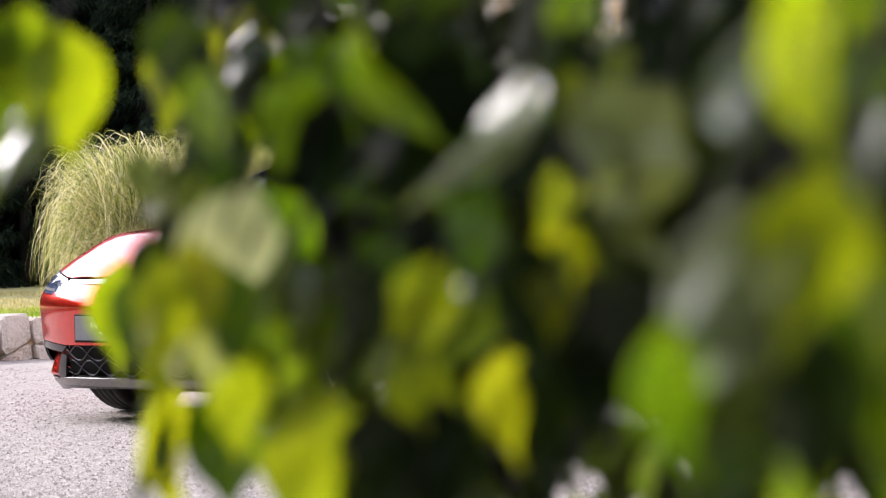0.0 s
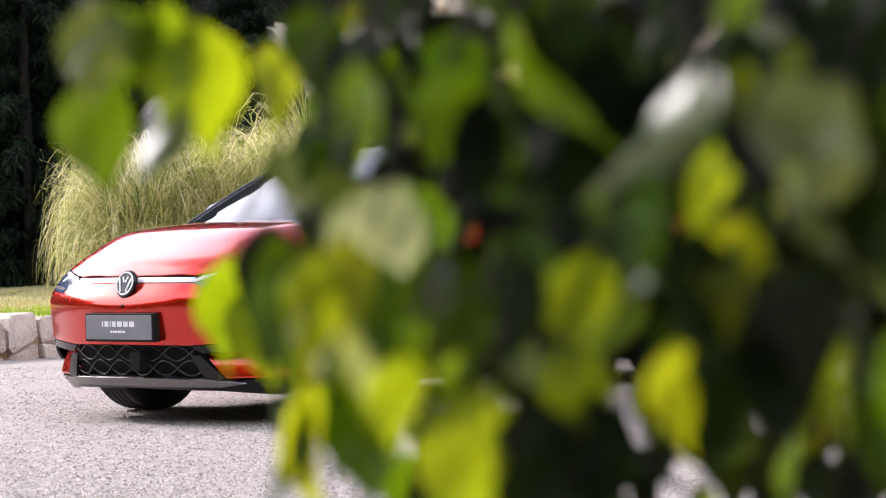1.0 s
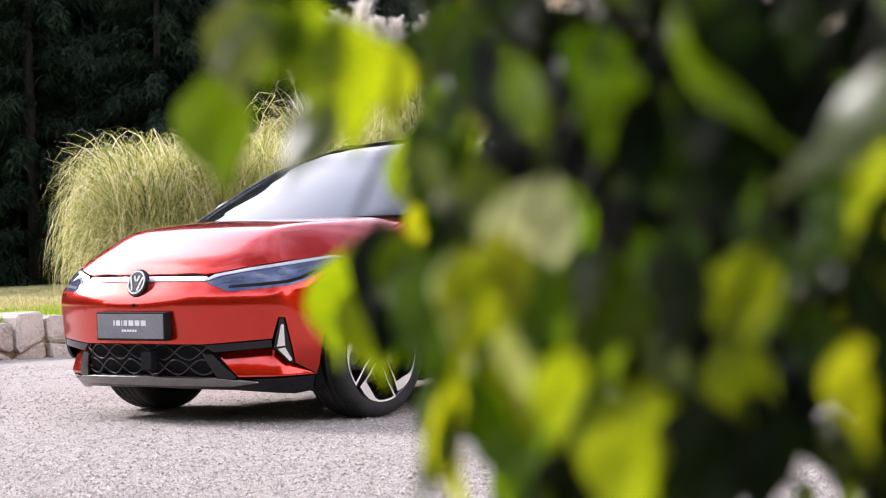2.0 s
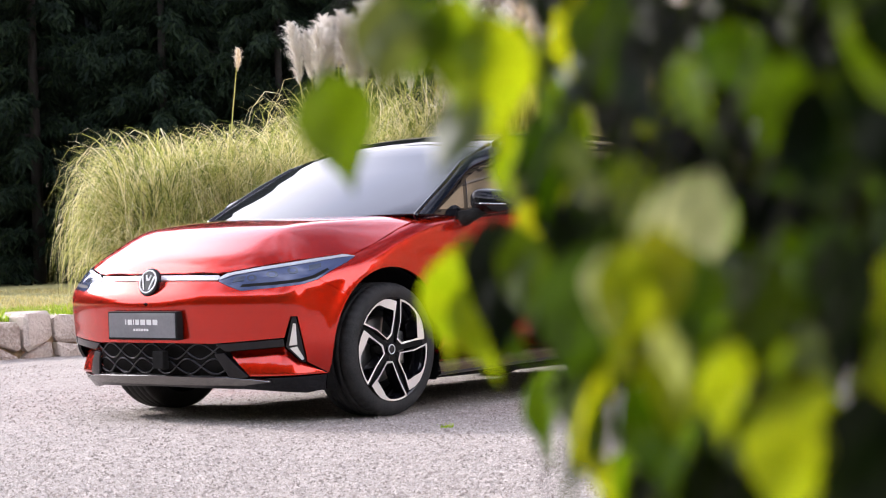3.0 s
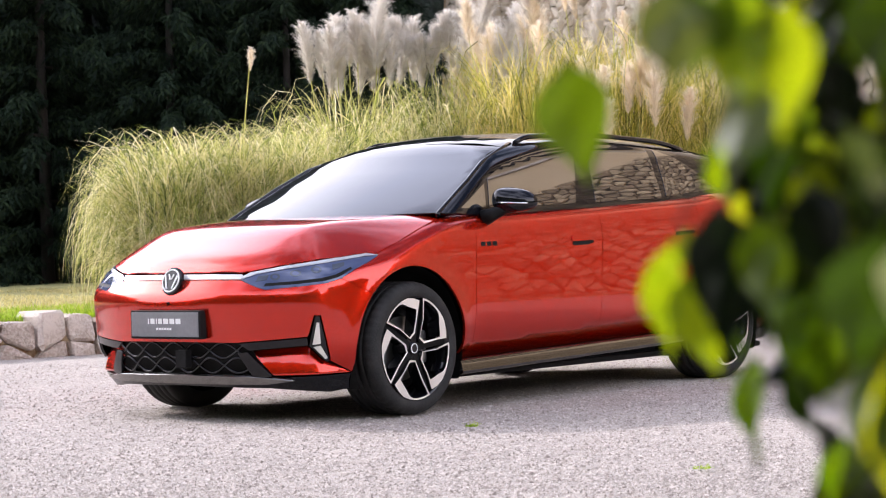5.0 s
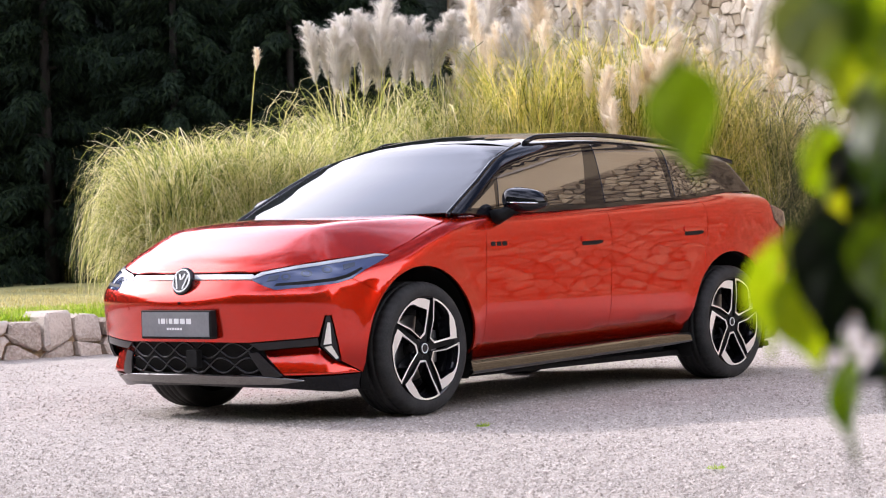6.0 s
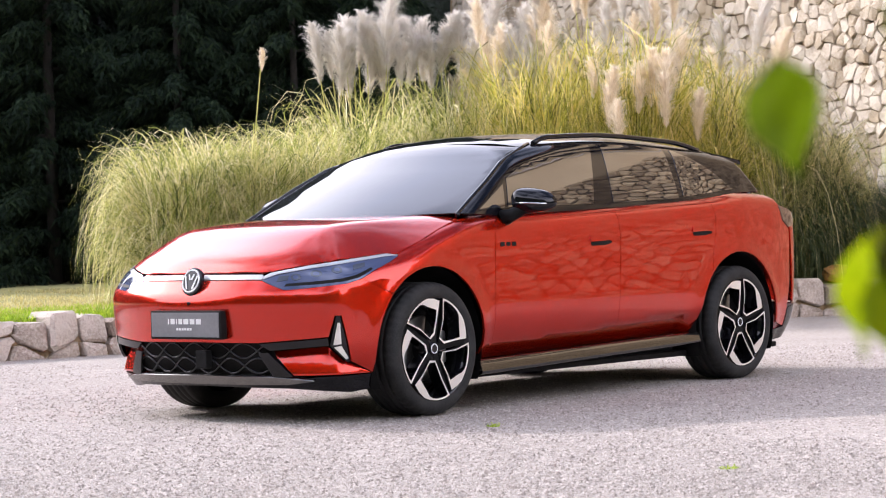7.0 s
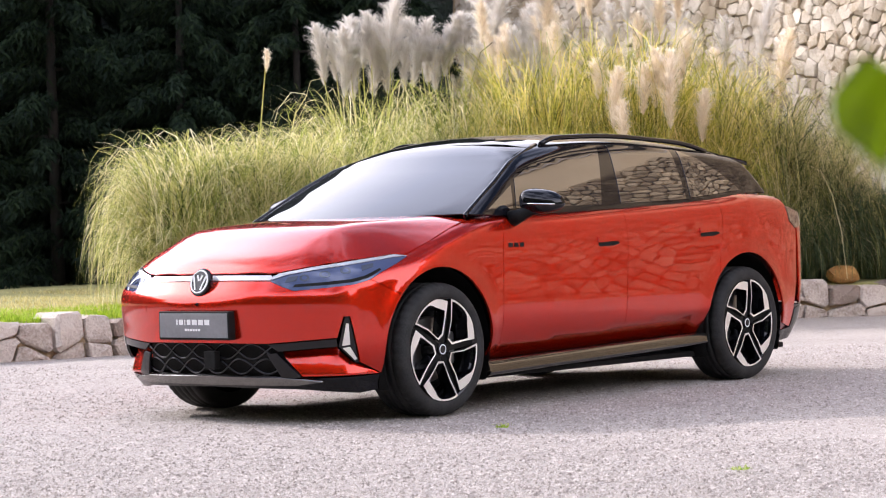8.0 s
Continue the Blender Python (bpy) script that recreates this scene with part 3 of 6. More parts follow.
def normals_of(f, p):
    e = 2e-3
    g = np.stack([f(p[:, 0] + e * (i == 0), p[:, 1] + e * (i == 1), p[:, 2] + e * (i == 2)) - f(p[:, 0] - e * (i == 0), p[:, 1] - e * (i == 1), p[:, 2] - e * (i == 2)) for i in range(3)], 1)
    return g / np.linalg.norm(g, axis=1)[:, None]


def from_side(f):
    def lift(q):
        s = np.stack([q[:, 0], 0 * q[:, 0], q[:, 1]], 1)
        return cast(f, s, np.tile([0, -1.0, 0], (len(q), 1)), 0.0, 1.3)
    return lift


def from_top(f):
    def lift(q):
        s = np.stack([q[:, 0], q[:, 1], 0 * q[:, 0] + 0.4], 1)
        return cast(f, s, np.tile([0, 0, 1.0], (len(q), 1)), 0.0, 1.6)
    return lift


def from_nose(q):
    """(angle in degrees from straight ahead to the left, height)."""
    a = np.radians(q[:, 0])
    s = np.stack([0 * a - 1.45, 0 * a, q[:, 1]], 1)
    return cast(body_f, s, np.stack([-np.cos(a), -np.sin(a), 0 * a], 1), 0.2, 1.6)


def corner_f(x, y, z):
    """The bumper's lower corner: a plane that leans back from the skirt."""
    return body_f(x, y, z) + 0.60 * np.maximum(0, z - 0.255)


def from_corner(q):
    a = np.radians(q[:, 0])
    s = np.stack([0 * a - 1.45, 0 * a, q[:, 1]], 1)
    return cast(corner_f, s, np.stack([-np.cos(a), -np.sin(a), 0 * a], 1), 0.2, 1.6)


def from_tail(q):
    a = np.radians(q[:, 0])
    s = np.stack([0 * a + 1.45, 0 * a, q[:, 1]], 1)
    return cast(body_f, s, np.stack([np.cos(a), -np.sin(a), 0 * a], 1), 0.2, 1.6)


def from_screen(q):
    """(y, height) on the windscreen, looked at along x."""
    s = np.stack([0 * q[:, 0] + 0.6, q[:, 0], q[:, 1]], 1)
    return cast(cabin_f, s, np.tile([-1.0, 0, 0], (len(q), 1)), 0.0, 3.0)


def from_backlight(q):
    s = np.stack([0 * q[:, 0] + 1.2, q[:, 0], q[:, 1]], 1)
    return cast(cabin_f, s, np.tile([1.0, 0, 0], (len(q), 1)), 0.0, 2.0)


def dense(outline, step):
    out = []
    for a, b in zip(outline, outline[1:] + outline[:1]):
        n = max(1, int(math.dist(a, b) / step))
        out += [(a[0] + (b[0] - a[0]) * k / n, a[1] + (b[1] - a[1]) * k / n) for k in range(n)]
    return out


def inside(poly, pts):
    x, y = pts[:, 0], pts[:, 1]
    c = np.zeros(len(pts), bool)
    for (x1, y1), (x2, y2) in zip(poly, poly[1:] + poly[:1]):
        if y1 != y2:
            c ^= ((y1 > y) != (y2 > y)) & (x < (x2 - x1) * (y - y1) / (y2 - y1) + x1)
    return c


def shrink(poly, d, sx=1.0):
    """Outline moved inwards by d."""
    p = np.array(poly, float) * (1.0 / sx, 1.0)
    area = sum(a[0] * b[1] - b[0] * a[1] for a, b in zip(p, np.roll(p, -1, 0)))
    sign = 1 if area > 0 else -1
    out = []
    for i in range(len(p)):
        a, b, c = p[i - 1], p[i], p[(i + 1) % len(p)]
        u, v = (b - a) / (np.linalg.norm(b - a) + 1e-9), (c - b) / (np.linalg.norm(c - b) + 1e-9)
        n1, n2 = np.array([-u[1], u[0]]) * sign, np.array([-v[1], v[0]]) * sign
        m = n1 + n2
        k = max(0.4, (m @ m) / 2)
        out.append(tuple((b + m / k * d * 1.0) * (sx, 1.0)))
    return out


def skin(name, outline, lift, f, material, parent, step=0.03, gap=0.002, raise_by=0.0, depth=0.015, sx=1.0, mirror=False, label="", both=False):
    """A panel: an outline on a surface, filled finely, with its edges turned in. sx: how many units of the first
    coordinate make up a metre."""
    poly = shrink(outline, gap, sx) if gap else list(outline)
    edge = [(a * sx, b) for a, b in dense([(p[0] / sx, p[1]) for p in poly], step * 0.7)]
    lo, hi = np.min(edge, 0), np.max(edge, 0)
    gx, gy = np.meshgrid(np.arange(lo[0] + step * sx / 2, hi[0], step * sx), np.arange(lo[1] + step / 2, hi[1], step))
    grid = np.stack([gx.ravel(), gy.ravel()], 1)
    if len(grid):
        grid = grid[inside(edge, grid)]
        e = np.array(edge) / (sx, 1)
        near = np.array([((e - g / (sx, 1)) ** 2).sum(1).min() for g in grid]) if len(grid) else np.zeros(0)
        grid = grid[near > (step * 0.4) ** 2] if len(grid) else grid
    pts = [Vector((a / sx, b)) for a, b in edge] + [Vector((a / sx, b)) for a, b in grid]
    n = len(edge)
    v2, _, faces, _, _, _ = delaunay_2d_cdt(pts, [], [list(range(n))], 1, 1e-6)
    q = np.array([(v[0] * sx, v[1]) for v in v2])
    p3 = lift(q)
    nr = normals_of(f, p3)
    p3 = p3 + nr * raise_by
    verts, nrm = [tuple(v) for v in p3], [tuple(v) for v in nr]
    m = len(verts)
    # orient the triangles outwards
    tris = []
    for t in faces:
        a, b, c = (p3[i] for i in t[:3])
        tris.append(tuple(t) if np.dot(np.cross(b - a, c - a), nr[t[0]]) > 0 else tuple(reversed(t)))
    used = {}
    for t in tris:
        for a, b in zip(t, t[1:] + t[:1]):
            used[(a, b)] = used.get((a, b), 0) + 1
    rim = [(a, b) for (a, b) in used if (b, a) not in used]
    # the turned-in edge, with normals of its own
    out = {}
    for a, b in rim:
        e = np.cross(p3[b] - p3[a], nr[a])
        for i in (a, b):
            out[i] = out.get(i, 0) + e
    top, low = {}, {}
    for i, e in out.items():
        e = e / (np.linalg.norm(e) + 1e-12)
        top[i] = len(verts)
        verts.append(tuple(p3[i]))
        low[i] = len(verts)
        verts.append(tuple(p3[i] - nr[i] * depth))
        nrm += [tuple(e * 0.9 + nr[i] * 0.436), tuple(e)]
    tris += [(top[b], top[a], low[a], low[b]) for a, b in rim]
    made = []
    for flip in ((False, True) if both else (mirror,)):
        vv = [(x, -y, z) for x, y, z in verts] if flip else verts
        tt = [tuple(reversed(t)) for t in tris] if flip else tris
        me = mesh_of(name, vv, tt, material)
        nn = [(x, -y, z) for x, y, z in nrm] if flip else nrm
        me.normals_split_custom_set_from_vertices([tuple(map(float, v)) for v in nn])
        made.append(part(name, me, material, parent, label))
    return made[0] if len(made) == 1 else made


# ---- the car ----
def nose_xz(pts):
    """Places given as (angle, height) on the nose, as (x, height)."""
    p = from_nose(np.array(pts, float))
    return [(float(a[0]), float(a[2])) for a in p]


def nose_angle(x, z):
    p = from_side(body_f)(np.array([[x, z]]))[0]
    return (math.degrees(math.atan2(-p[1], -1.45 - p[0])), z)


def mirrored(left):
    """A symmetric outline from its left half, which runs from the centre line out and back to it."""
    return left + [(-a, b) for a, b in reversed(left) if abs(a) > 1e-6]


ARCH_F, ARCH_R = 0.436, 0.442
DEG = 60.0
car = thing("station_wagon", "glossy red electric estate car with black roof, parked on the gravel", "car")

side_body, side_cabin = from_side(body_f), from_side(cabin_f)
top_body, top_cabin = from_top(body_f), from_top(cabin_f)

M_LENS = plain("lens_module", (0.13, 0.15, 0.19), 0.12, 0.5, 0.0)
M_SILL = plain("sill_gloss", (0.010, 0.009, 0.008), 0.06, 0.0, 1.0, 1.6)
# outlines
LAMP_LOW = [(28.2, 0.745), (32.4, 0.716), (36.0, 0.695), (45.7, 0.708), (53.5, 0.722), (58.0, 0.742), (63.0, 0.785), (69.7, 0.826), (74.0, 0.854)]
LAMP_TOP = [(74.0, 0.857), (69.8, 0.866), (56.7, 0.845), (42.6, 0.816), (30.9, 0.784), (28.6, 0.766)]
seam_f = nose_angle(-1.80, 0.655)
arch_front = [nose_angle(AXLE_F + ARCH_F * math.cos(radians(a)), HUB_Z + ARCH_F * math.sin(radians(a))) for a in range(137, 194, 8)]

hood_front = [tuple(float(c) for c in p[:2]) for p in from_nose(np.array([(0, 0.785), (14, 0.785), (27.5, 0.784), (31.5, 0.789), (37, 0.805), (42.6, 0.820), (49.5, 0.835), (56.7, 0.849), (63, 0.859), (69.5, 0.869)], float))]
hood_left = hood_front + [(-1.70, -0.862), (-1.5, -0.853), (-1.3, -0.828), (-1.12, -0.805), (-1.17, -0.55), (-1.225, -0.3), (-1.245, 0.0)]
skin("hood", hood_left + [(x, -y) for x, y in reversed(hood_left[1:-1])], top_body, body_f, M_RED, car, 0.025, label="red hood with a raised shoulder line")
half = [(0.0, 0.748), (14, 0.748), (27.0, 0.746)] + LAMP_LOW[:6] + [seam_f] + arch_front + [(61.5, 0.254), (54.2, 0.318), (51.3, 0.556), (49.6, 0.556), (47.9, 0.449), (40, 0.438), (26.8, 0.422), (14, 0.424), (0.0, 0.425)]
skin("front_bumper", mirrored(half), from_nose, body_f, M_RED, car, 0.03, sx=DEG, label="red front bumper")
skin("lower_bumper_corner", [(30.3, 0.376), (42.1, 0.391), (47.9, 0.398), (52.3, 0.324), (61.0, 0.256), (37.8, 0.252)], from_corner, corner_f, M_RED, car, 0.03, gap=0.0005, sx=DEG, both=True)
skin("wing_trim", [(26.8, 0.418), (40, 0.434), (47.6, 0.445), (47.9, 0.403), (42.1, 0.395), (30.3, 0.380)], from_nose, body_f, M_BLACK, car, 0.03, sx=DEG, raise_by=-0.006, both=True, label="gloss black strip")
skin("grille_blade", [(26.6, 0.371), (30.0, 0.377), (37.6, 0.249), (34.1, 0.238), (31.0, 0.250)], from_nose, body_f, M_BLACK, car, 0.02, sx=DEG, raise_by=0.004, both=True)
grille = skin("grille", mirrored([(0.0, 0.424), (28.0, 0.420), (30.0, 0.375), (34, 0.25), (0.0, 0.258)]), from_nose, body_f, M_MATT, car, 0.04, gap=0, raise_by=-0.05, depth=0.01, sx=DEG, label="black lower grille")
for row in range(2):
    for sgn in (1, -1):
        bm = bmesh.new()
        z0 = 0.300 + 0.080 * row
        q = np.array([(a, z0 + sgn * 0.040 * math.sin((a + 5.2 * (row % 2)) * math.pi / 10.4)) for a in np.arange(-31, 31.1, 0.6)])
        p = from_nose(q) + normals_of(body_f, from_nose(q)) * -0.016
        tube(bm, [tuple(v) for v in p], 0.0065, 6)
        part("mesh_bar", bm, M_BLACK, grille)
bm = bmesh.new()
box(bm, (-2.392, -0.125, 0.29), (-2.35, -0.045, 0.385), 0.006)
part("sensor", bm, M_MATT, grille)
skin("skid_trim", mirrored([(0.0, 0.256), (30.5, 0.250), (38, 0.240), (44, 0.226), (36, 0.206), (0.0, 0.206)]), from_nose, body_f, plain("satin_grey", (0.20, 0.195, 0.19), 0.16, 0.9), car, 0.03, sx=DEG, raise_by=0.008, depth=0.03, label="satin grey skid trim")
skin("bumper_skirt", mirrored([(0.0, 0.222), (36, 0.222), (44, 0.240), (62.8, 0.248), (63.0, 0.172), (55, 0.155), (36, 0.180), (0.0, 0.190)]), from_nose, body_f, M_BLACK, car, 0.04, gap=0, raise_by=-0.004, depth=0.05, sx=DEG)
# vertical corner lamps
for flip in (False, True):
    fog = skin("corner_vent", [(49.9, 0.553), (51.0, 0.553), (53.9, 0.320), (52.8, 0.318), (48.1, 0.404)], from_nose, body_f, M_BLACK, car, 0.02, gap=0, raise_by=-0.004, sx=DEG, mirror=flip)
    skin("reflector", [(50.2, 0.522), (50.9, 0.520), (51.2, 0.412), (49.0, 0.408)], from_nose, body_f, M_ALLOY, fog, 0.02, gap=0, raise_by=0.002, depth=0.004, sx=DEG, mirror=flip)
    skin("reflector", [(49.2, 0.396), (51.2, 0.402), (53.2, 0.338), (52.5, 0.332)], from_nose, body_f, M_ALLOY, fog, 0.02, gap=0, raise_by=0.002, depth=0.004, sx=DEG, mirror=flip)
    lamp = skin("headlamp", LAMP_LOW + LAMP_TOP, from_nose, body_f, M_LAMP, car, 0.025, gap=0.001, raise_by=-0.004, sx=DEG, mirror=flip, label="slim headlamp with clear lens")
    top_in = [(73.2, 0.855), (69.0, 0.853), (56.7, 0.830), (42.6, 0.800), (33, 0.775), (28.6, 0.752)]
    skin("light_bar", [(a, b - 0.001) for a, b in reversed(LAMP_TOP)] + top_in, from_nose, body_f, M_STRIP, lamp, 0.02, gap=0, raise_by=0.001, depth=0.003, sx=DEG, mirror=flip, label="white daytime light bar")
    skin("bezel", [(35.5, 0.714), (45.5, 0.722), (53, 0.734), (57.5, 0.752), (62.5, 0.792), (62, 0.800), (56.5, 0.764), (52, 0.748), (45, 0.737), (36.2, 0.728)], from_nose, body_f, M_MATT, lamp, 0.02, gap=0, raise_by=-0.003, depth=0.003, sx=DEG, mirror=flip)
    for a0, z0, w in ((39.0, 0.760, 1.5), (45.0, 0.776, 1.7), (51.0, 0.793, 1.6)):
        for r, m, up in ((1.0, M_LENS, -0.002), (0.55, M_LAMP, -0.0008)):
            ring = [(a0 + r * w * math.cos(k * math.pi / 8), z0 + r * 0.017 * math.sin(k * math.pi / 8)) for k in range(16)]
            skin("projector", ring, from_nose, body_f, m, lamp, 0.012, gap=0, raise_by=up, depth=0.004, sx=DEG, mirror=flip)
    skin("reflector_step", [(33.0, 0.738), (36.5, 0.745), (37.0, 0.770), (33.8, 0.765)], from_nose, body_f, M_LENS, lamp, 0.012, gap=0, raise_by=-0.002, depth=0.004, sx=DEG, mirror=flip)
    skin("reflector_step", [(56.0, 0.790), (60.0, 0.808), (60.5, 0.826), (56.2, 0.815)], from_nose, body_f, M_LENS, lamp, 0.012, gap=0, raise_by=-0.002, depth=0.004, sx=DEG, mirror=flip)
skin("light_strip", mirrored([(0.0, 0.781), (14, 0.781), (28.2, 0.779), (28.6, 0.766), (28.0, 0.750), (14, 0.752), (0.0, 0.752)]), from_nose, body_f, M_STRIP, car, 0.02, sx=DEG, raise_by=-0.003, label="white light strip")

for a0, z0 in ((0.3, 0.630), (-26.0, 0.60), (42.5, 0.585), (-42.5, 0.585), (56.0, 0.545)):
    ring = [(a0 + 0.62 * math.cos(k * math.pi / 6), z0 + 0.010 * math.sin(k * math.pi / 6)) for k in range(12)]
    skin("parking_sensor", ring, from_nose, body_f, M_BLACK if abs(a0) < 1 else M_RED, car, 0.01, gap=0, raise_by=0.003, depth=0.004, sx=DEG)

# number plate with its holder, emblem
bm = bmesh.new()
box(bm, (-2.418, -0.265, 0.444), (-2.37, 0.265, 0.594), 0.006)
plate = part("number_plate", bm, M_MATT, car, "grey show plate with pale lettering")
bm = bmesh.new()
box(bm, (-2.4215, -0.254, 0.456), (-2.416, 0.254, 0.584), 0.001)
part("plate_face", bm, M_PLATE, plate)


def bar_row(name, y0, widths, z, h, x, parent, material, gap=0.012):
    y = y0
    for w in widths:
        bm = bmesh.new()
        box(bm, (x, y - w, z - h / 2), (x + 0.002, y, z + h / 2))
        part(name, bm, material, parent)
        y -= w + gap


bar_row("print_bar", 0.125, [0.008, 0.030, 0.006, 0.026, 0.036, 0.034, 0.036], 0.537, 0.028, -2.4229, plate, M_LETTER)
bar_row("print_bar", 0.062, [0.014] * 6, 0.497, 0.012, -2.4229, plate, M_LETTER, 0.006)


def disc(bm, centre, normal, radius, depth, sides=40, hole=0.0):
    """A disc or a ring facing normal."""
    nrm = Vector(normal).normalized()
    u = nrm.orthogonal().normalized()
    v = nrm.cross(u)
    c = Vector(centre)

    def ring(r, d):
        return [bm.verts.new(c + nrm * d + (u * math.cos(2 * math.pi * k / sides) + v * math.sin(2 * math.pi * k / sides)) * r) for k in range(sides)]
    a, b = ring(radius, 0), ring(radius, depth * 0.7)
    b2 = ring(radius - depth * 0.3, depth)
    inner = ring(hole, depth) if hole else None
    inner2 = ring(hole, 0) if hole else None
    rings = [a, b, b2] + ([inner, inner2] if hole else [])
    for r, s in zip(rings, rings[1:]):
        for k in range(sides):
            f = bm.faces.new((r[k], r[(k + 1) % sides], s[(k + 1) % sides], s[k]))
    if not hole:
        bm.faces.new(b2)
    bmesh.ops.recalc_face_normals(bm, faces=bm.faces)
    return bm


EMB_N = (-0.95, 0, 0.30)
emblem = part("emblem", disc(bmesh.new(), (-2.345, 0, 0.742), EMB_N, 0.076, 0.022), M_BLACK, car, "round black badge with a white ring")
part("ring", disc(bmesh.new(), Vector((-2.345, 0, 0.742)) + Vector(EMB_N) * 0.022, EMB_N, 0.064, 0.004, hole=0.056), M_LETTER, emblem)
for at, up, tall, lean in ((0.014, 0.025, 0.022, 26), (-0.014, 0.025, 0.022, -26), (0.034, -0.004, 0.044, 20), (-0.034, -0.004, 0.044, -20)):
    bm = bmesh.new()
    box(bm, (-0.002, -0.0045, -tall), (0.002, 0.0045, tall * (0.5 if up > 0 else 0.75)))
    bmesh.ops.transform(bm, matrix=Matrix.Translation(Vector((-2.345, 0, 0.742)) + Vector(EMB_N) * 0.0245) @ Vector(EMB_N).to_track_quat("-X", "Z").to_matrix().to_4x4() @ pose(0, at, up, -lean, 0, 0), verts=bm.verts)
    part("emblem_bar", bm, M_LETTER, emblem)

# fenders, doors, quarters
seam_top = [(x, -y) for x, y in ((-1.12, 0.805), (-1.3, 0.828), (-1.5, 0.853), (-1.70, 0.862))]
seam_p = top_body(np.array(seam_top))
seam_xz = [(float(p[0]), float(p[2])) for p in seam_p]
lamp_side = nose_xz([(74.0, 0.855), (69.7, 0.826), (63.0, 0.785), (58.0, 0.742)])
fender = ([(AXLE_F + ARCH_F * math.cos(radians(a)), HUB_Z + ARCH_F * math.sin(radians(a))) for a in range(136, -13, -6)]
          + [(-0.957, 0.266), (-0.957, 0.45), (-0.945, 0.75), (-0.922, 0.95), (-0.90, 1.05), (-1.0, 1.062)] + seam_xz + lamp_side)
skin("front_fender", fender, side_body, body_f, M_RED, car, 0.028, both=True)
SHUT_F = [(-0.957, 0.266), (-0.957, 0.45), (-0.945, 0.75), (-0.922, 0.95), (-0.90, 1.055)]
SHUT_B = [(0.192, 0.293), (0.196, 0.435), (0.208, 0.65), (0.235, 0.90), (0.228, 1.090)]
ARC_RD = [(AXLE_R + ARCH_R * math.cos(radians(a)), HUB_Z + ARCH_R * math.sin(radians(a))) for a in range(135, 189, 6)]
doors_f = skin("front_door", SHUT_F + [(-0.3, 1.070), (0.228, 1.090)] + SHUT_B[::-1][1:], side_body, body_f, M_RED, car, 0.03, both=True)
rear_edge = [(1.232, 1.135), (1.245, 1.02), (1.235, 0.92), (1.20, 0.80), (1.172, 0.675)]
doors_r = skin("rear_door", SHUT_B + [(0.7, 1.105), (1.232, 1.135)] + rear_edge[1:] + ARC_RD + [(1.05, 0.313)], side_body, body_f, M_RED, car, 0.03, both=True)
ARC_RQ = [(AXLE_R + ARCH_R * math.cos(radians(a)), HUB_Z + ARCH_R * math.sin(radians(a))) for a in range(135, -9, -6)]
skin("rear_quarter", rear_edge + ARC_RQ + [(2.06, 0.30), (2.14, 0.6), (2.16, 0.93), (2.06, 0.99), (2.03, 1.09), (2.02, 1.150), (1.66, 1.175)], side_body, body_f, M_RED, car, 0.03, both=True)
skin("tailgate", mirrored([(0.0, 1.08), (40, 1.08), (50, 1.0), (50, 0.45), (0.0, 0.45)]), from_tail, body_f, M_RED, car, 0.05, sx=DEG)
skin("rear_bumper", mirrored([(0.0, 0.445), (55, 0.445), (56, 0.32), (50, 0.22), (0.0, 0.2)]), from_tail, body_f, M_BLACK, car, 0.05, sx=DEG)
skin("bumper_corner", [(1.905, 0.285), (2.06, 0.298), (2.10, 0.42), (2.28, 0.45), (2.25, 0.24), (1.94, 0.215)], side_body, body_f, M_BLACK, car, 0.04, gap=0, raise_by=0.004, both=True)
for flip in (False, True):
    skin("tail_lamp", [(2.03, 1.085), (2.10, 1.075), (2.27, 1.03), (2.27, 0.955), (2.15, 0.94), (2.065, 0.99)], side_body, body_f, plain("tail_glass", (0.10, 0.06, 0.05), 0.05, 0.2, 1.0), car, 0.03, gap=0.001, raise_by=0.003, mirror=flip, label="smoked tail lamp")
# sills
for s in (-1, 1):
    verts, n = [], 24
    for i in range(n + 1):
        x = -1.066 + 2.126 * i / n
        top = 0.262 + (x + 1.062) * 0.0223
        low = top - 0.078 + 0.012 * (i / n)
        for y, z in ((0.862, top + 0.006), (0.886, top), (0.902, low + 0.02), (0.900, low + 0.008), (0.880, low), (0.80, low - 0.004)):
            verts.append((x, s * y, z))
    faces = [(i * 6 + j, i * 6 + j + 1, (i + 1) * 6 + j + 1, (i + 1) * 6 + j) for i in range(n) for j in range(5)]
    if s < 0:
        faces = [tuple(reversed(f)) for f in faces]
    part("sill", mesh_of("sill", verts, faces, M_SILL), M_SILL, car, "gloss black sill reflecting the wall")
bm = bmesh.new()
box(bm, (-1.95, -0.80, 0.165), (2.1, 0.80, 0.20), 0.01)
part("underbody", bm, M_MATT, car)
bm = bmesh.new()
box(bm, (-1.0, -0.74, 0.19), (1.0, 0.74, 1.02), 0.02)
box(bm, (-2.2, -0.56, 0.20), (-1.0, 0.56, 0.74), 0.02)
box(bm, (1.0, -0.60, 0.20), (2.3, 0.60, 1.0), 0.02)
part("inner_frame", bm, M_MATT, car)

# glasshouse
A_LINE = [(-1.04, 1.066), (-0.985, 1.105), (-0.70, 1.252), (-0.46, 1.348), (-0.22, 1.427), (0.02, 1.468)]
ROOF_LINE = [(0.2, 1.487), (0.5, 1.494), (0.9, 1.488), (1.3, 1.466), (1.68, 1.428), (1.80, 1.405), (1.875, 1.365)]
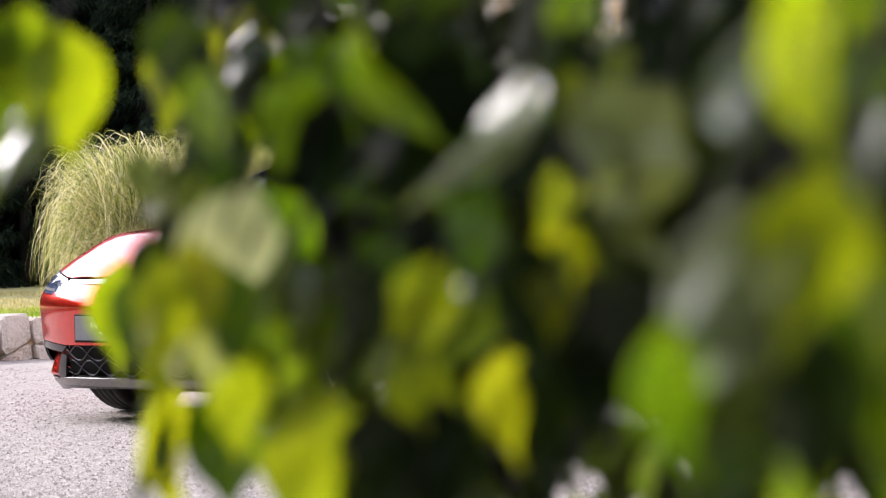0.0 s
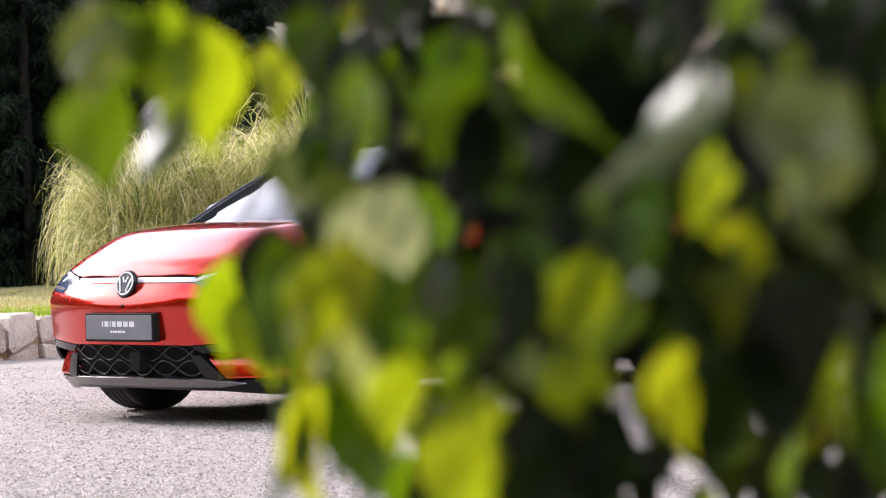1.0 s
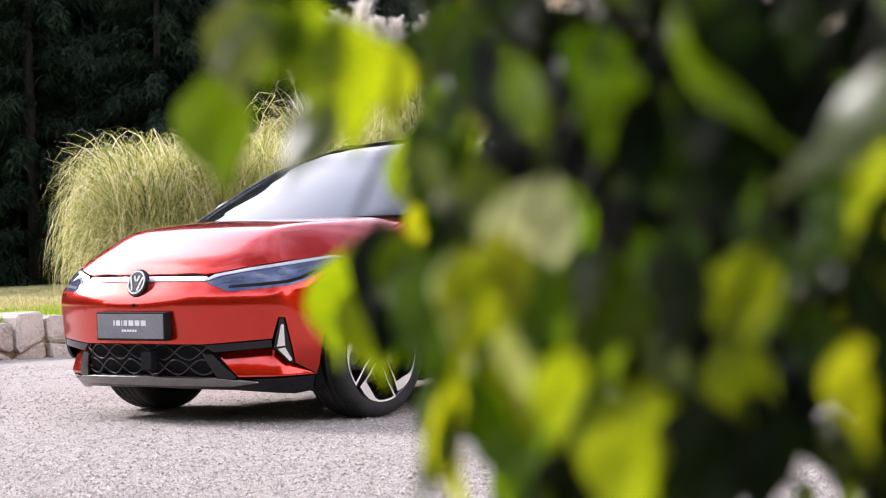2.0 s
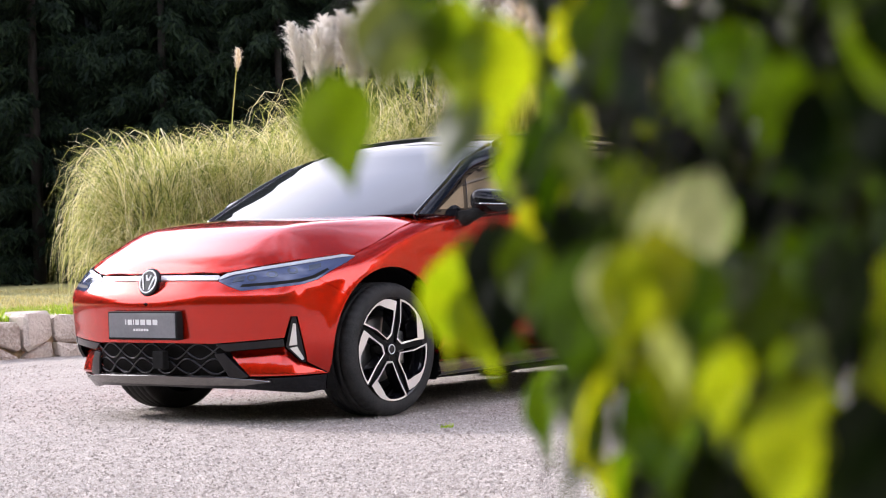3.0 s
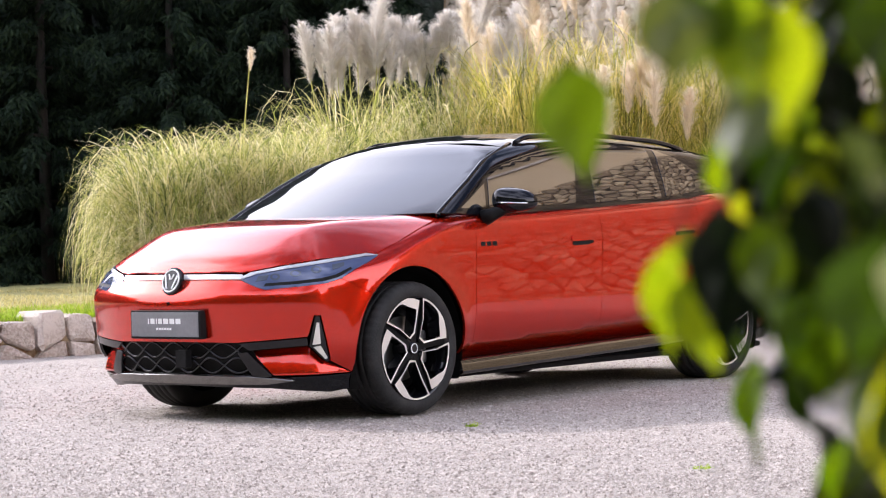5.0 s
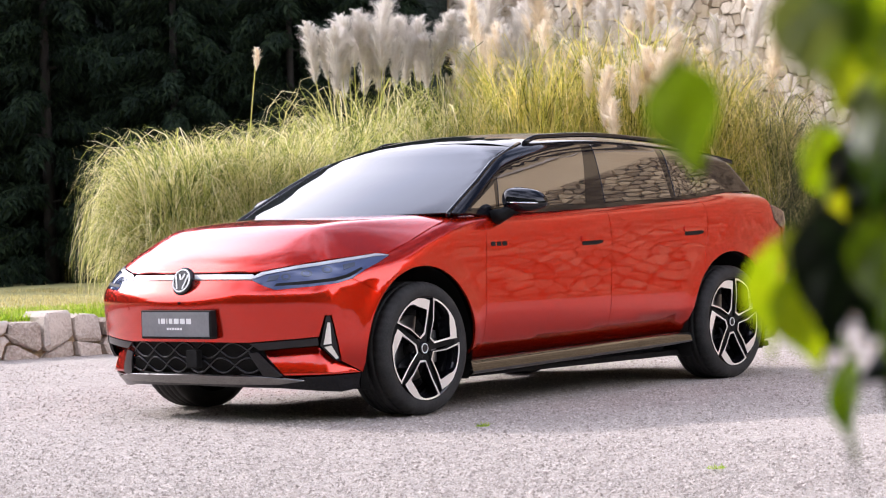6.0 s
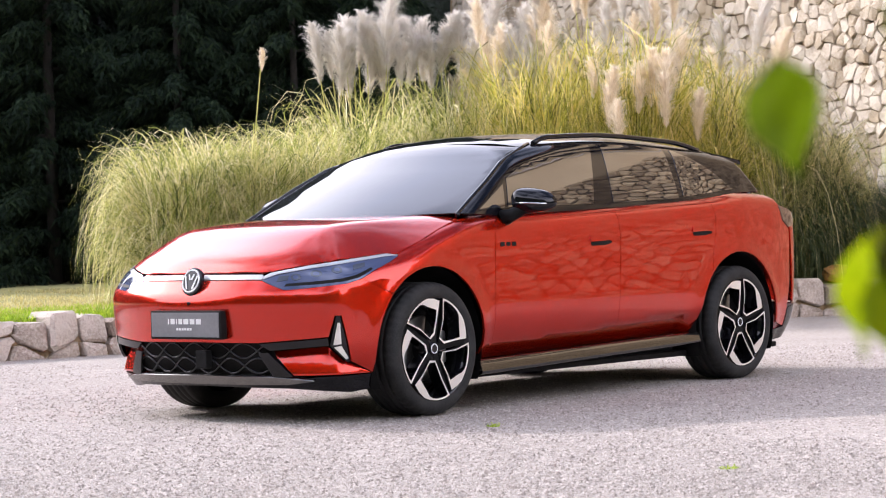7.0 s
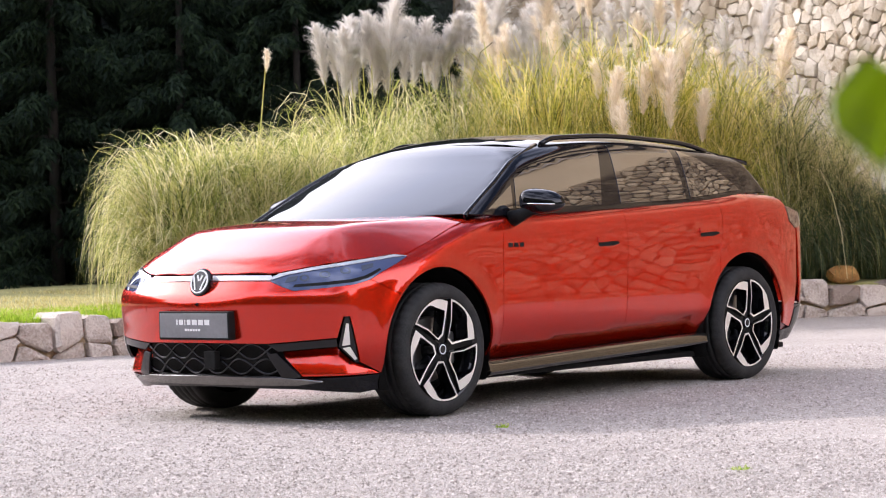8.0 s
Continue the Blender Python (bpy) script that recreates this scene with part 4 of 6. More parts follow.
skin("window_surround", A_LINE + ROOF_LINE + [(1.955, 1.28), (2.04, 1.178), (1.66, 1.172), (1.23, 1.130), (0.7, 1.100), (0.2, 1.084), (-0.3, 1.068), (-0.9, 1.056)], side_cabin, cabin_f, M_BLACK, car, 0.03, gap=0, both=True, label="gloss black pillars and window frames")
WINDOWS = {
    "front_quarter_window": [(-0.99, 1.090), (-0.765, 1.094), (-0.70, 1.228)],
    "front_side_window": [(-0.735, 1.096), (-0.645, 1.262), (-0.46, 1.334), (-0.22, 1.406), (0.0, 1.442), (0.31, 1.464), (0.075, 1.108)],
    "rear_side_window": [(0.275, 1.114), (0.42, 1.468), (0.75, 1.465), (1.06, 1.446), (0.975, 1.136)],
    "rear_quarter_window": [(1.03, 1.144), (1.14, 1.442), (1.32, 1.393), (1.50, 1.305), (1.66, 1.192)],
}
for nm, ol in WINDOWS.items():
    skin(nm, ol, side_cabin, cabin_f, M_GLASS, car, 0.03, gap=0, raise_by=0.003, depth=0.004, both=True, label="tinted window")
SCREEN_EDGE = [(-0.80, 1.070), (-0.740, 1.245), (-0.675, 1.355), (-0.600, 1.446)]
skin("windscreen", mirrored([(0.0, 1.064), (-0.4, 1.064)] + SCREEN_EDGE + [(-0.3, 1.472), (0.0, 1.480)]), from_screen, cabin_f, M_SCREEN, car, 0.04, gap=0, raise_by=0.002, depth=0.004, label="large raked windscreen reflecting the sky")


for s in (-1, 1):
    edge = from_screen(np.array([(s * abs(a), b) for a, b in [(-0.81, 1.055)] + SCREEN_EDGE + [(-0.57, 1.468)]]))
    bm = bmesh.new()
    tube(bm, [tuple(v) for v in edge], 0.013, 8)
    part("screen_frame", bm, M_BLACK, car, "gloss black windscreen frame")


def from_pillar(q):
    """(sideways, height), looked at slantwise from the front corner."""
    s = np.stack([0.3 + 0.8 * q[:, 0], -0.6 * q[:, 0], q[:, 1]], 1)
    return cast(cabin_f, s, np.tile([-0.6, -0.8, 0], (len(q), 1)), 0.0, 3.0)


def slantwise(p):
    return [(float((a[0] - 0.3) * 0.8 - a[1] * 0.6), float(a[2])) for a in p]


inner_edge = slantwise(from_screen(np.array(SCREEN_EDGE)))
outer_edge = slantwise(side_cabin(np.array([(x, z) for x, z in A_LINE])))
skin("front_pillar", inner_edge + [slantwise(top_cabin(np.array([(-0.25, -0.57)])))[0]] + outer_edge[::-1], from_pillar, cabin_f, M_BLACK, car, 0.02, gap=0, raise_by=0.001, both=True, label="gloss black front pillar")
skin("roof", [(-0.46, 0.0), (-0.40, -0.35), (-0.30, -0.575), (0.05, -0.615), (0.9, -0.62), (1.5, -0.60), (1.78, -0.58), (1.86, -0.5), (2.02, 0.0), (1.86, 0.5), (1.78, 0.58), (1.5, 0.60), (0.9, 0.62), (0.05, 0.615), (-0.30, 0.575), (-0.40, 0.35)], top_cabin, cabin_f, M_BLACK, car, 0.04, gap=0, raise_by=0.001, label="gloss black roof")
skin("rear_window", mirrored([(0.0, 1.39), (0.45, 1.375), (0.62, 1.15), (0.0, 1.14)]), from_backlight, cabin_f, M_GLASS, car, 0.05, gap=0, raise_by=0.002)
# roof spoiler: a thin slab that carries the roof on over the rear window
ny, nx = 24, 12
verts = []
for i in range(ny + 1):
    y = -0.60 + 1.2 * i / ny
    for j in range(nx + 1):
        x = 1.70 + (0.50 - 0.17 * (abs(y) / 0.6) ** 2.2) * j / nx
        verts.append((x, y, float(roof_z(x)) - 0.070 * (abs(y) / 0.6) ** 2.6 + 0.005))
m = len(verts)
verts += [(x, y, z - 0.004 - 0.024 * min(1, (x - 1.70) / 0.2)) for x, y, z in verts]
q = nx + 1
faces = [(i * q + j, i * q + j + 1, (i + 1) * q + j + 1, (i + 1) * q + j)[::-1] for i in range(ny) for j in range(nx)]
faces += [tuple(m + k for k in reversed(f)) for f in faces]
faces += [(i * q + nx, (i + 1) * q + nx, m + (i + 1) * q + nx, m + i * q + nx) for i in range(ny)]
faces += [(j + 1, j, m + j, m + j + 1) for j in range(nx)] + [(ny * q + j, ny * q + j + 1, m + ny * q + j + 1, m + ny * q + j) for j in range(nx)]
part("rear_spoiler", mesh_of("rear_spoiler", verts, faces, M_BLACK), M_BLACK, car, "gloss black roof spoiler")
for s in (-1, 1):
    bm = bmesh.new()
    xs = np.linspace(-0.16, 1.56, 40)
    pts, rad = [], []
    for x in xs:
        base = top_cabin(np.array([[x, s * 0.575]]))[0]
        k = min(1.0, (x + 0.16) / 0.14, (1.56 - x) / 0.34)
        pts.append((x, s * 0.585, base[2] + 0.026 * math.sin(k * math.pi / 2) + 0.003))
        rad.append(0.015)
    tube(bm, pts, rad, 10)
    part("roof_rail", bm, M_BLACK, car, "black roof rail")


# ---- wheels ----
def wheel():
    """A wheel at the origin, its outer face towards -y."""
    w = thing("wheel", "", "")
    prof = [(0.274, -0.010), (0.286, -0.019), (0.310, -0.023), (0.332, -0.016), (0.346, -0.002), (0.352, 0.012)]
    for k in range(4):
        y = 0.038 + k * 0.045
        prof += [(0.3545, y - 0.014), (0.355, y + 0.010), (0.348, y + 0.0115), (0.348, y + 0.0175), (0.355, y + 0.019)]
    prof += [(0.351, 0.225), (0.338, 0.236), (0.300, 0.245), (0.262, 0.238)]
    n = 192
    # every fourth ring cuts a sipe into the tread's shoulder
    verts = [((r - 0.005 * (k % 4 == 0 and i in (4, 5, 6, 7))) * math.cos(2 * math.pi * k / n), y, (r - 0.005 * (k % 4 == 0 and i in (4, 5, 6, 7))) * math.sin(2 * math.pi * k / n)) for k in range(n) for i, (r, y) in enumerate(prof)]
    m = len(prof)
    faces = [(k * m + i, k * m + i + 1, ((k + 1) % n) * m + i + 1, ((k + 1) % n) * m + i) for k in range(n) for i in range(m - 1)]
    part("tyre", mesh_of("tyre", verts, faces, M_RUBBER), M_RUBBER, w, "low-profile black tyre")
    # barrel
    n = 96
    prof = [(0.277, -0.014), (0.2735, -0.0155), (0.258, 0.01), (0.240, 0.05), (0.236, 0.20), (0.262, 0.235)]
    m = len(prof)
    verts = [(r * math.cos(2 * math.pi * k / n), y, r * math.sin(2 * math.pi * k / n)) for k in range(n) for r, y in prof]
    faces = [(k * m + i + 1, k * m + i, ((k + 1) % n) * m + i, ((k + 1) % n) * m + i + 1) for k in range(n) for i in range(m - 1)]
    rim = part("rim", mesh_of("rim", verts, faces, M_BLACK), M_BLACK, w, "two-tone five-spoke alloy rim")
    R = 0.2735

    def pol(r, a):
        return (R * r * math.cos(radians(a)), R * r * math.sin(radians(a)))
    O = [(0.23, 54), (0.6, 68.5), (0.995, 76)] + [(1.0, a) for a in (70, 64, 58, 52, 46, 40, 34, 30)] + [(0.97, 20), (0.93, 9.5), (0.6, 12.5), (0.28, 17)]
    I = [(0.265, 52.5), (0.6, 65.6), (0.955, 73.2)] + [(0.965, a) for a in (69, 63.5, 57.5, 52, 46.5)] + [(0.94, 41), (0.90, 37), (0.85, 33)] + [(0.79, 24), (0.75, 14.5), (0.6, 15.6), (0.315, 23)]
    for s in range(5):
        t = 72 * s
        o = [pol(r, a + t) for r, a in O]
        i = [pol(r, a + t) for r, a in I]
        k = len(o)
        verts = ([(x, -0.0165 + 0.008 * (math.hypot(x, z) / R < 0.5), z) for x, z in o] + [(x, -0.0155 + 0.008 * (math.hypot(x, z) / R < 0.5), z) for x, z in i]
                 + [(x, 0.02, z) for x, z in o])
        faces = [(j, (j + 1) % k, k + (j + 1) % k, k + j) for j in range(k)]
        walls = [(j, 2 * k + j, 2 * k + (j + 1) % k, (j + 1) % k) for j in range(k)]
        part("spoke_side", mesh_of("spoke_side", verts, walls, M_MATT, False), M_MATT, rim)
        part("spoke_face", mesh_of("spoke_face", verts, faces, M_ALLOY, False), M_ALLOY, rim, "machined bright spoke face")
        verts = [(x, -0.0145 + 0.008 * (math.hypot(x, z) / R < 0.5), z) for x, z in i] + [(x * 0.97, 0.06, z * 0.97) for x, z in i]
        faces = [(j, (j + 1) % k, k + (j + 1) % k, k + j) for j in range(k)]
        part("pocket", mesh_of("pocket", verts, faces, M_BLACK, False), M_BLACK, rim)
        g = [pol(0.15, t - 20), pol(1.0, t + 3.0), pol(0.99, t + 11), pol(0.15, t + 45)]
        bm = bmesh.new()
        f = bm.faces.new([bm.verts.new((x, 0.006, z)) for x, z in g])
        r = bmesh.ops.extrude_face_region(bm, geom=[f])
        bmesh.ops.translate(bm, vec=(0, 0.02, 0), verts=[v for v in r["geom"] if isinstance(v, bmesh.types.BMVert)])
        bmesh.ops.recalc_face_normals(bm, faces=bm.faces)
        part("spoke_groove", bm, M_MATT, rim)
        bx, bz = pol(0.215, t + 35)
        part("wheel_bolt", disc(bmesh.new(), (bx, 0.004, bz), (0, -1, 0), 0.010, 0.008, 12), M_MATT, rim)
    part("hub_cap", disc(bmesh.new(), (0, 0.012, 0), (0, -1, 0), 0.034, 0.016, 32), M_BLACK, rim)
    part("ring", disc(bmesh.new(), (0, -0.004, 0), (0, -1, 0), 0.027, 0.002, 32, 0.022), M_LETTER, rim)
    part("hub_plate", disc(bmesh.new(), (0, 0.03, 0), (0, -1, 0), 0.075, 0.022, 32), M_BLACK, rim)
    part("brake_disc", disc(bmesh.new(), (0, 0.11, 0), (0, -1, 0), 0.175, 0.02, 48, 0.07), M_DISC, w)
    bm = bmesh.new()
    box(bm, (0.09, 0.07, -0.09), (0.19, 0.13, 0.09), 0.02)
    part("brake_caliper", bm, M_DISC, w)
    bm = bmesh.new()
    disc(bm, (0, 0.14, 0), (0, -1, 0), 0.235, 0.01, 48)
    part("back_plate", bm, M_MATT, w)
    return w


def liner(x, s, radius):
    """Dark wheel housing over a wheel."""
    n = 40
    verts = []
    for k in range(n + 1):
        a = radians(-25 + 230 * k / n)
        for y, dr in ((0.885, 0.004), (0.86, 0.012), (0.60, 0.02), (0.60, -0.44)):
            verts.append((x + (radius + dr) * math.cos(a), s * y, HUB_Z + (radius + dr) * math.sin(a)))
    faces = [(k * 4 + i, k * 4 + i + 1, k * 4 + 5 + i, k * 4 + 4 + i) for k in range(n) for i in range(3)]
    part("wheel_housing", mesh_of("wheel_housing", verts, faces, M_MATT), M_MATT, car)


first = wheel()
for x, s, spin, R in ((AXLE_F, -1, 0, ARCH_F), (AXLE_R, -1, 8, ARCH_R), (AXLE_F, 1, 30, ARCH_F), (AXLE_R, 1, 50, ARCH_R)):
    m = Matrix.Translation((x, s * 0.915, HUB_Z)) @ pose(0, 0, 0, 0, -spin, 0 if s < 0 else 180)
    if x == AXLE_F and s < 0:
        first.matrix_basis = m
        first.parent = car
    else:
        copy_thing(first, m).parent = car
    liner(x, s, R)


# ---- mirrors, handles, badges ----
def mirrors():
    for s in (-1, 1):
        n, m = 28, 14
        verts = []
        for i in range(n):
            a = 2 * math.pi * i / n
            for j in range(m + 1):
                b = -math.pi / 2 + math.pi * j / m
                u, v, w = math.cos(b) * math.cos(a), math.sin(b), math.cos(b) * math.sin(a)
                e = lambda t, p: math.copysign(abs(t) ** p, t)
                x = e(u, 0.8) * 0.085 * (1 if u < 0 else 0.55)
                z = e(w, 0.75) * 0.066 * (1 - 0.25 * v) + 0.01 * u
                y = e(v, 0.8) * 0.115
                verts.append((-0.70 + x + 0.04 * (v + 0.2), s * (1.005 + y), 1.130 + z - 0.012 * v))
        faces = [(i * (m + 1) + j, ((i + 1) % n) * (m + 1) + j, ((i + 1) % n) * (m + 1) + j + 1, i * (m + 1) + j + 1) for i in range(n) for j in range(m)]
        if s > 0:
            faces = [tuple(reversed(f)) for f in faces]
        mir = part("side_mirror", mesh_of("side_mirror", verts, faces, M_BLACK), M_BLACK, car, "gloss black door mirror")
        bm = bmesh.new()
        tube(bm, [(-0.80, s * 0.86, 1.035), (-0.78, s * 0.91, 1.055), (-0.74, s * 0.96, 1.085), (-0.70, s * 1.0, 1.10)], [0.05, 0.036, 0.032, 0.04], 12)
        part("mirror_arm", bm, M_MATT, mir)
        bm = bmesh.new()
        tube(bm, [(-0.785, s * 0.94, 1.118), (-0.786, s * 1.0, 1.117), (-0.765, s * 1.06, 1.114), (-0.725, s * 1.112, 1.111)], 0.0045, 6)
        part("mirror_trim", bm, M_CHROME, mir, "bright trim line")


mirrors()


def handles():
    for s, d in ((-1, doors_f[0]), (1, doors_f[1])):
        skin("door_handle", [(-0.060, 0.876), (-0.055, 0.893), (0.11, 0.897), (0.145, 0.890), (0.14, 0.880), (0.085, 0.869), (-0.050, 0.867)], side_body, body_f, M_MATT, d, 0.02, gap=0, raise_by=0.0015, depth=0.003, mirror=s > 0, label="recessed door handle")
        skin("handle_flap", [(-0.068, 0.894), (-0.06, 0.922), (0.12, 0.928), (0.150, 0.920), (0.146, 0.896), (-0.055, 0.890)], side_body, body_f, M_RED, d, 0.02, gap=0, raise_by=0.007, depth=0.007, mirror=s > 0)
        for k in range(3):
            a = -0.885 + 0.05 * k
            skin("badge_bar", [(a, 0.882), (a, 0.905), (a + 0.034, 0.905), (a + 0.034, 0.882)], side_body, body_f, M_MATT, d, 0.02, gap=0, raise_by=0.003, depth=0.003, mirror=s > 0)
    for s, d in ((-1, doors_r[0]), (1, doors_r[1])):
        skin("door_handle", [(0.990, 0.913), (0.995, 0.930), (1.16, 0.934), (1.195, 0.927), (1.19, 0.917), (1.13, 0.906), (1.0, 0.904)], side_body, body_f, M_MATT, d, 0.02, gap=0, raise_by=0.0015, depth=0.003, mirror=s > 0, label="recessed door handle")
        skin("handle_flap", [(0.982, 0.931), (0.99, 0.959), (1.17, 0.966), (1.200, 0.958), (1.196, 0.934), (0.995, 0.927)], side_body, body_f, M_RED, d, 0.02, gap=0, raise_by=0.007, depth=0.007, mirror=s > 0)


handles()


# ---- house over the tall wall ----
def house():
    h = thing("house", "beige rendered house standing on the tall stone wall", "house")
    run = (TALL_B - TALL_A).normalized()
    out = Vector((run.y, -run.x, 0))
    out = -out if out.x > 0 else out
    turn = Matrix.Translation(TALL_A + run * 9.5) @ Matrix(((run.x, -out.x, 0, 0), (run.y, -out.y, 0, 0), (0, 0, 1, 0), (0, 0, 0, 1)))

    def piece(name, lo, hi, material, parent, bevel=0.0, label=""):
        bm = bmesh.new()
        box(bm, lo, hi, bevel)
        bmesh.ops.transform(bm, matrix=turn, verts=bm.verts)
        return part(name, bm, material, parent, label)
    piece("wall", (0, 1.1, TALL_H - 0.05), (19, 8, TALL_H + 4.2), M_RENDER, h)
    piece("parapet", (-9, 0.62, TALL_H), (19, 0.85, TALL_H + 1.1), M_RENDER, h)
    piece("coping", (-9, 0.58, TALL_H + 1.1), (19, 0.90, TALL_H + 1.18), M_STONE, h)
    for z in (1.9, 2.9, 3.9):
        piece("cornice", (-0.4, 0.70, TALL_H + z), (19.4, 1.1, TALL_H + z + 0.16), M_TIMBER, h, label="dark timber cornice")
    piece("roof", (-0.5, 0.4, TALL_H + 4.2), (19.5, 8.5, TALL_H + 4.45), varied("roof_tile", (0.12, 0.05, 0.03), (0.28, 0.13, 0.08), 0.85, 5, 40, 0.5, 0.02), h)


house()


# ---- pampas grass ----
def ribbons(paths, widths, sides):
    """Thin tapering strips along paths (count, points, 3); sides: the way each strip is wide."""
    n, m, _ = paths.shape
    taper = np.concatenate([np.linspace(0.6, 1.0, max(1, m // 2)), np.linspace(1.0, 0.08, m - max(1, m // 2))])
    off = sides[:, None, :] * (widths[:, None] * taper[None, :] / 2)[:, :, None]
    verts = np.stack([paths - off, paths + off], 2).reshape(-1, 3)
    k = np.arange(n)[:, None] * (2 * m) + np.arange(m - 1)[None, :] * 2
    faces = np.stack([k, k + 1, k + 3, k + 2], -1).reshape(-1, 4)
    return verts, faces


def quick_mesh(name, verts, faces, material):
    me = bpy.data.meshes.new(name)
    verts, faces = np.asarray(verts, np.float32), np.asarray(faces, np.int32)
    me.vertices.add(len(verts))
    me.vertices.foreach_set("co", verts.ravel())
    me.loops.add(faces.size)
    me.loops.foreach_set("vertex_index", faces.ravel())
    me.polygons.add(len(faces))
    me.polygons.foreach_set("loop_start", np.arange(0, faces.size, faces.shape[1], dtype=np.int32))
    me.polygons.foreach_set("use_smooth", np.ones(len(faces), bool))
    me.materials.append(material)
    me.update(calc_edges=True)
    return me


def tussock(rng, count, height, reach, foot, width=0.012):
    """Arching blades of one clump: they rise, bend over and hang with curling tips, the outer ones to the ground."""
    m = 11
    t = np.linspace(0, 1, m)
    az = rng.uniform(0, 2 * np.pi, count)
    r = rng.uniform(0.02, 1, count) ** 0.6
    start = 0.05 + 0.50 * r * rng.uniform(0.5, 1.3, count)
    bend = rng.uniform(1.2, 3.5, count)
    tilt = start[:, None] + bend[:, None] * t ** rng.uniform(1.1, 2.6, count)[:, None]
    way = az[:, None] + rng.normal(0, 0.8, count)[:, None] * t ** 1.3 + rng.normal(0, 2.0, count)[:, None] * t ** 3
    step = np.stack([np.sin(tilt) * np.cos(way), np.sin(tilt) * np.sin(way), np.cos(tilt)], -1) / (m - 1)
    paths = np.concatenate([np.zeros((count, 1, 3)), np.cumsum(step[:, :-1], 1)], 1)
    top = paths[:, :, 2].max(1)
    want = height * (1.0 - 0.45 * r ** 2) * rng.uniform(0.35, 1.04, count)
    paths *= (want / top)[:, None, None]
    wide = np.hypot(paths[:, :, 0], paths[:, :, 1]).max(1)
    paths[:, :, :2] *= np.minimum(1.0, reach * rng.uniform(0.75, 1.15, count) / wide)[:, None, None]
    br = foot * np.sqrt(rng.uniform(0, 1, count))
    ba = az + rng.normal(0, 0.9, count)
    paths += np.stack([br * np.cos(ba), br * np.sin(ba), 0 * br], 1)[:, None, :]
    paths[:, :, 2] = np.maximum(paths[:, :, 2], 0.01)
    face = az + np.pi / 2 + rng.normal(0, 0.8, count)
    sides = np.stack([np.cos(face), np.sin(face), rng.normal(0, 0.3, count)], 1)
    return ribbons(paths, width * rng.uniform(0.45, 1.25, count), sides)


def plume_mesh(rng, length, fat):
    """A feathery seed head round the z axis, its foot at the origin, its tip nodding a little."""
    count = 2400
    h = rng.uniform(0, 1, count) ** 0.9 * length * 0.88
    az = rng.uniform(0, 2 * np.pi, count)
    k = h / length
    env = fat * np.clip(np.sin(np.pi * np.clip(k * 0.84 + 0.13, 0, 1)), 0.12, 1) ** 1.15 * (1 + 0.35 * np.sin(h * 41 + az * 2))
    ln = env * rng.uniform(0.6, 1.9, count)
    t = np.linspace(0, 1, 6)
    hor = ln[:, None] * (0.74 * t ** 0.8)
    ver = ln[:, None] * (1.45 * t - 0.80 * t ** 2.5)
    lean = 0.15 * k[:, None] ** 2 * length
    paths = np.stack([np.cos(az)[:, None] * hor + lean + 0.12 * ln[:, None] * t ** 2, np.sin(az)[:, None] * hor, h[:, None] + ver], -1)
    sides = np.stack([-np.sin(az), np.cos(az), rng.normal(0, 0.5, count)], 1)
    v, f = ribbons(paths, rng.uniform(0.0015, 0.0055, count), sides)
    return quick_mesh("plume", v, f, M_PLUME)


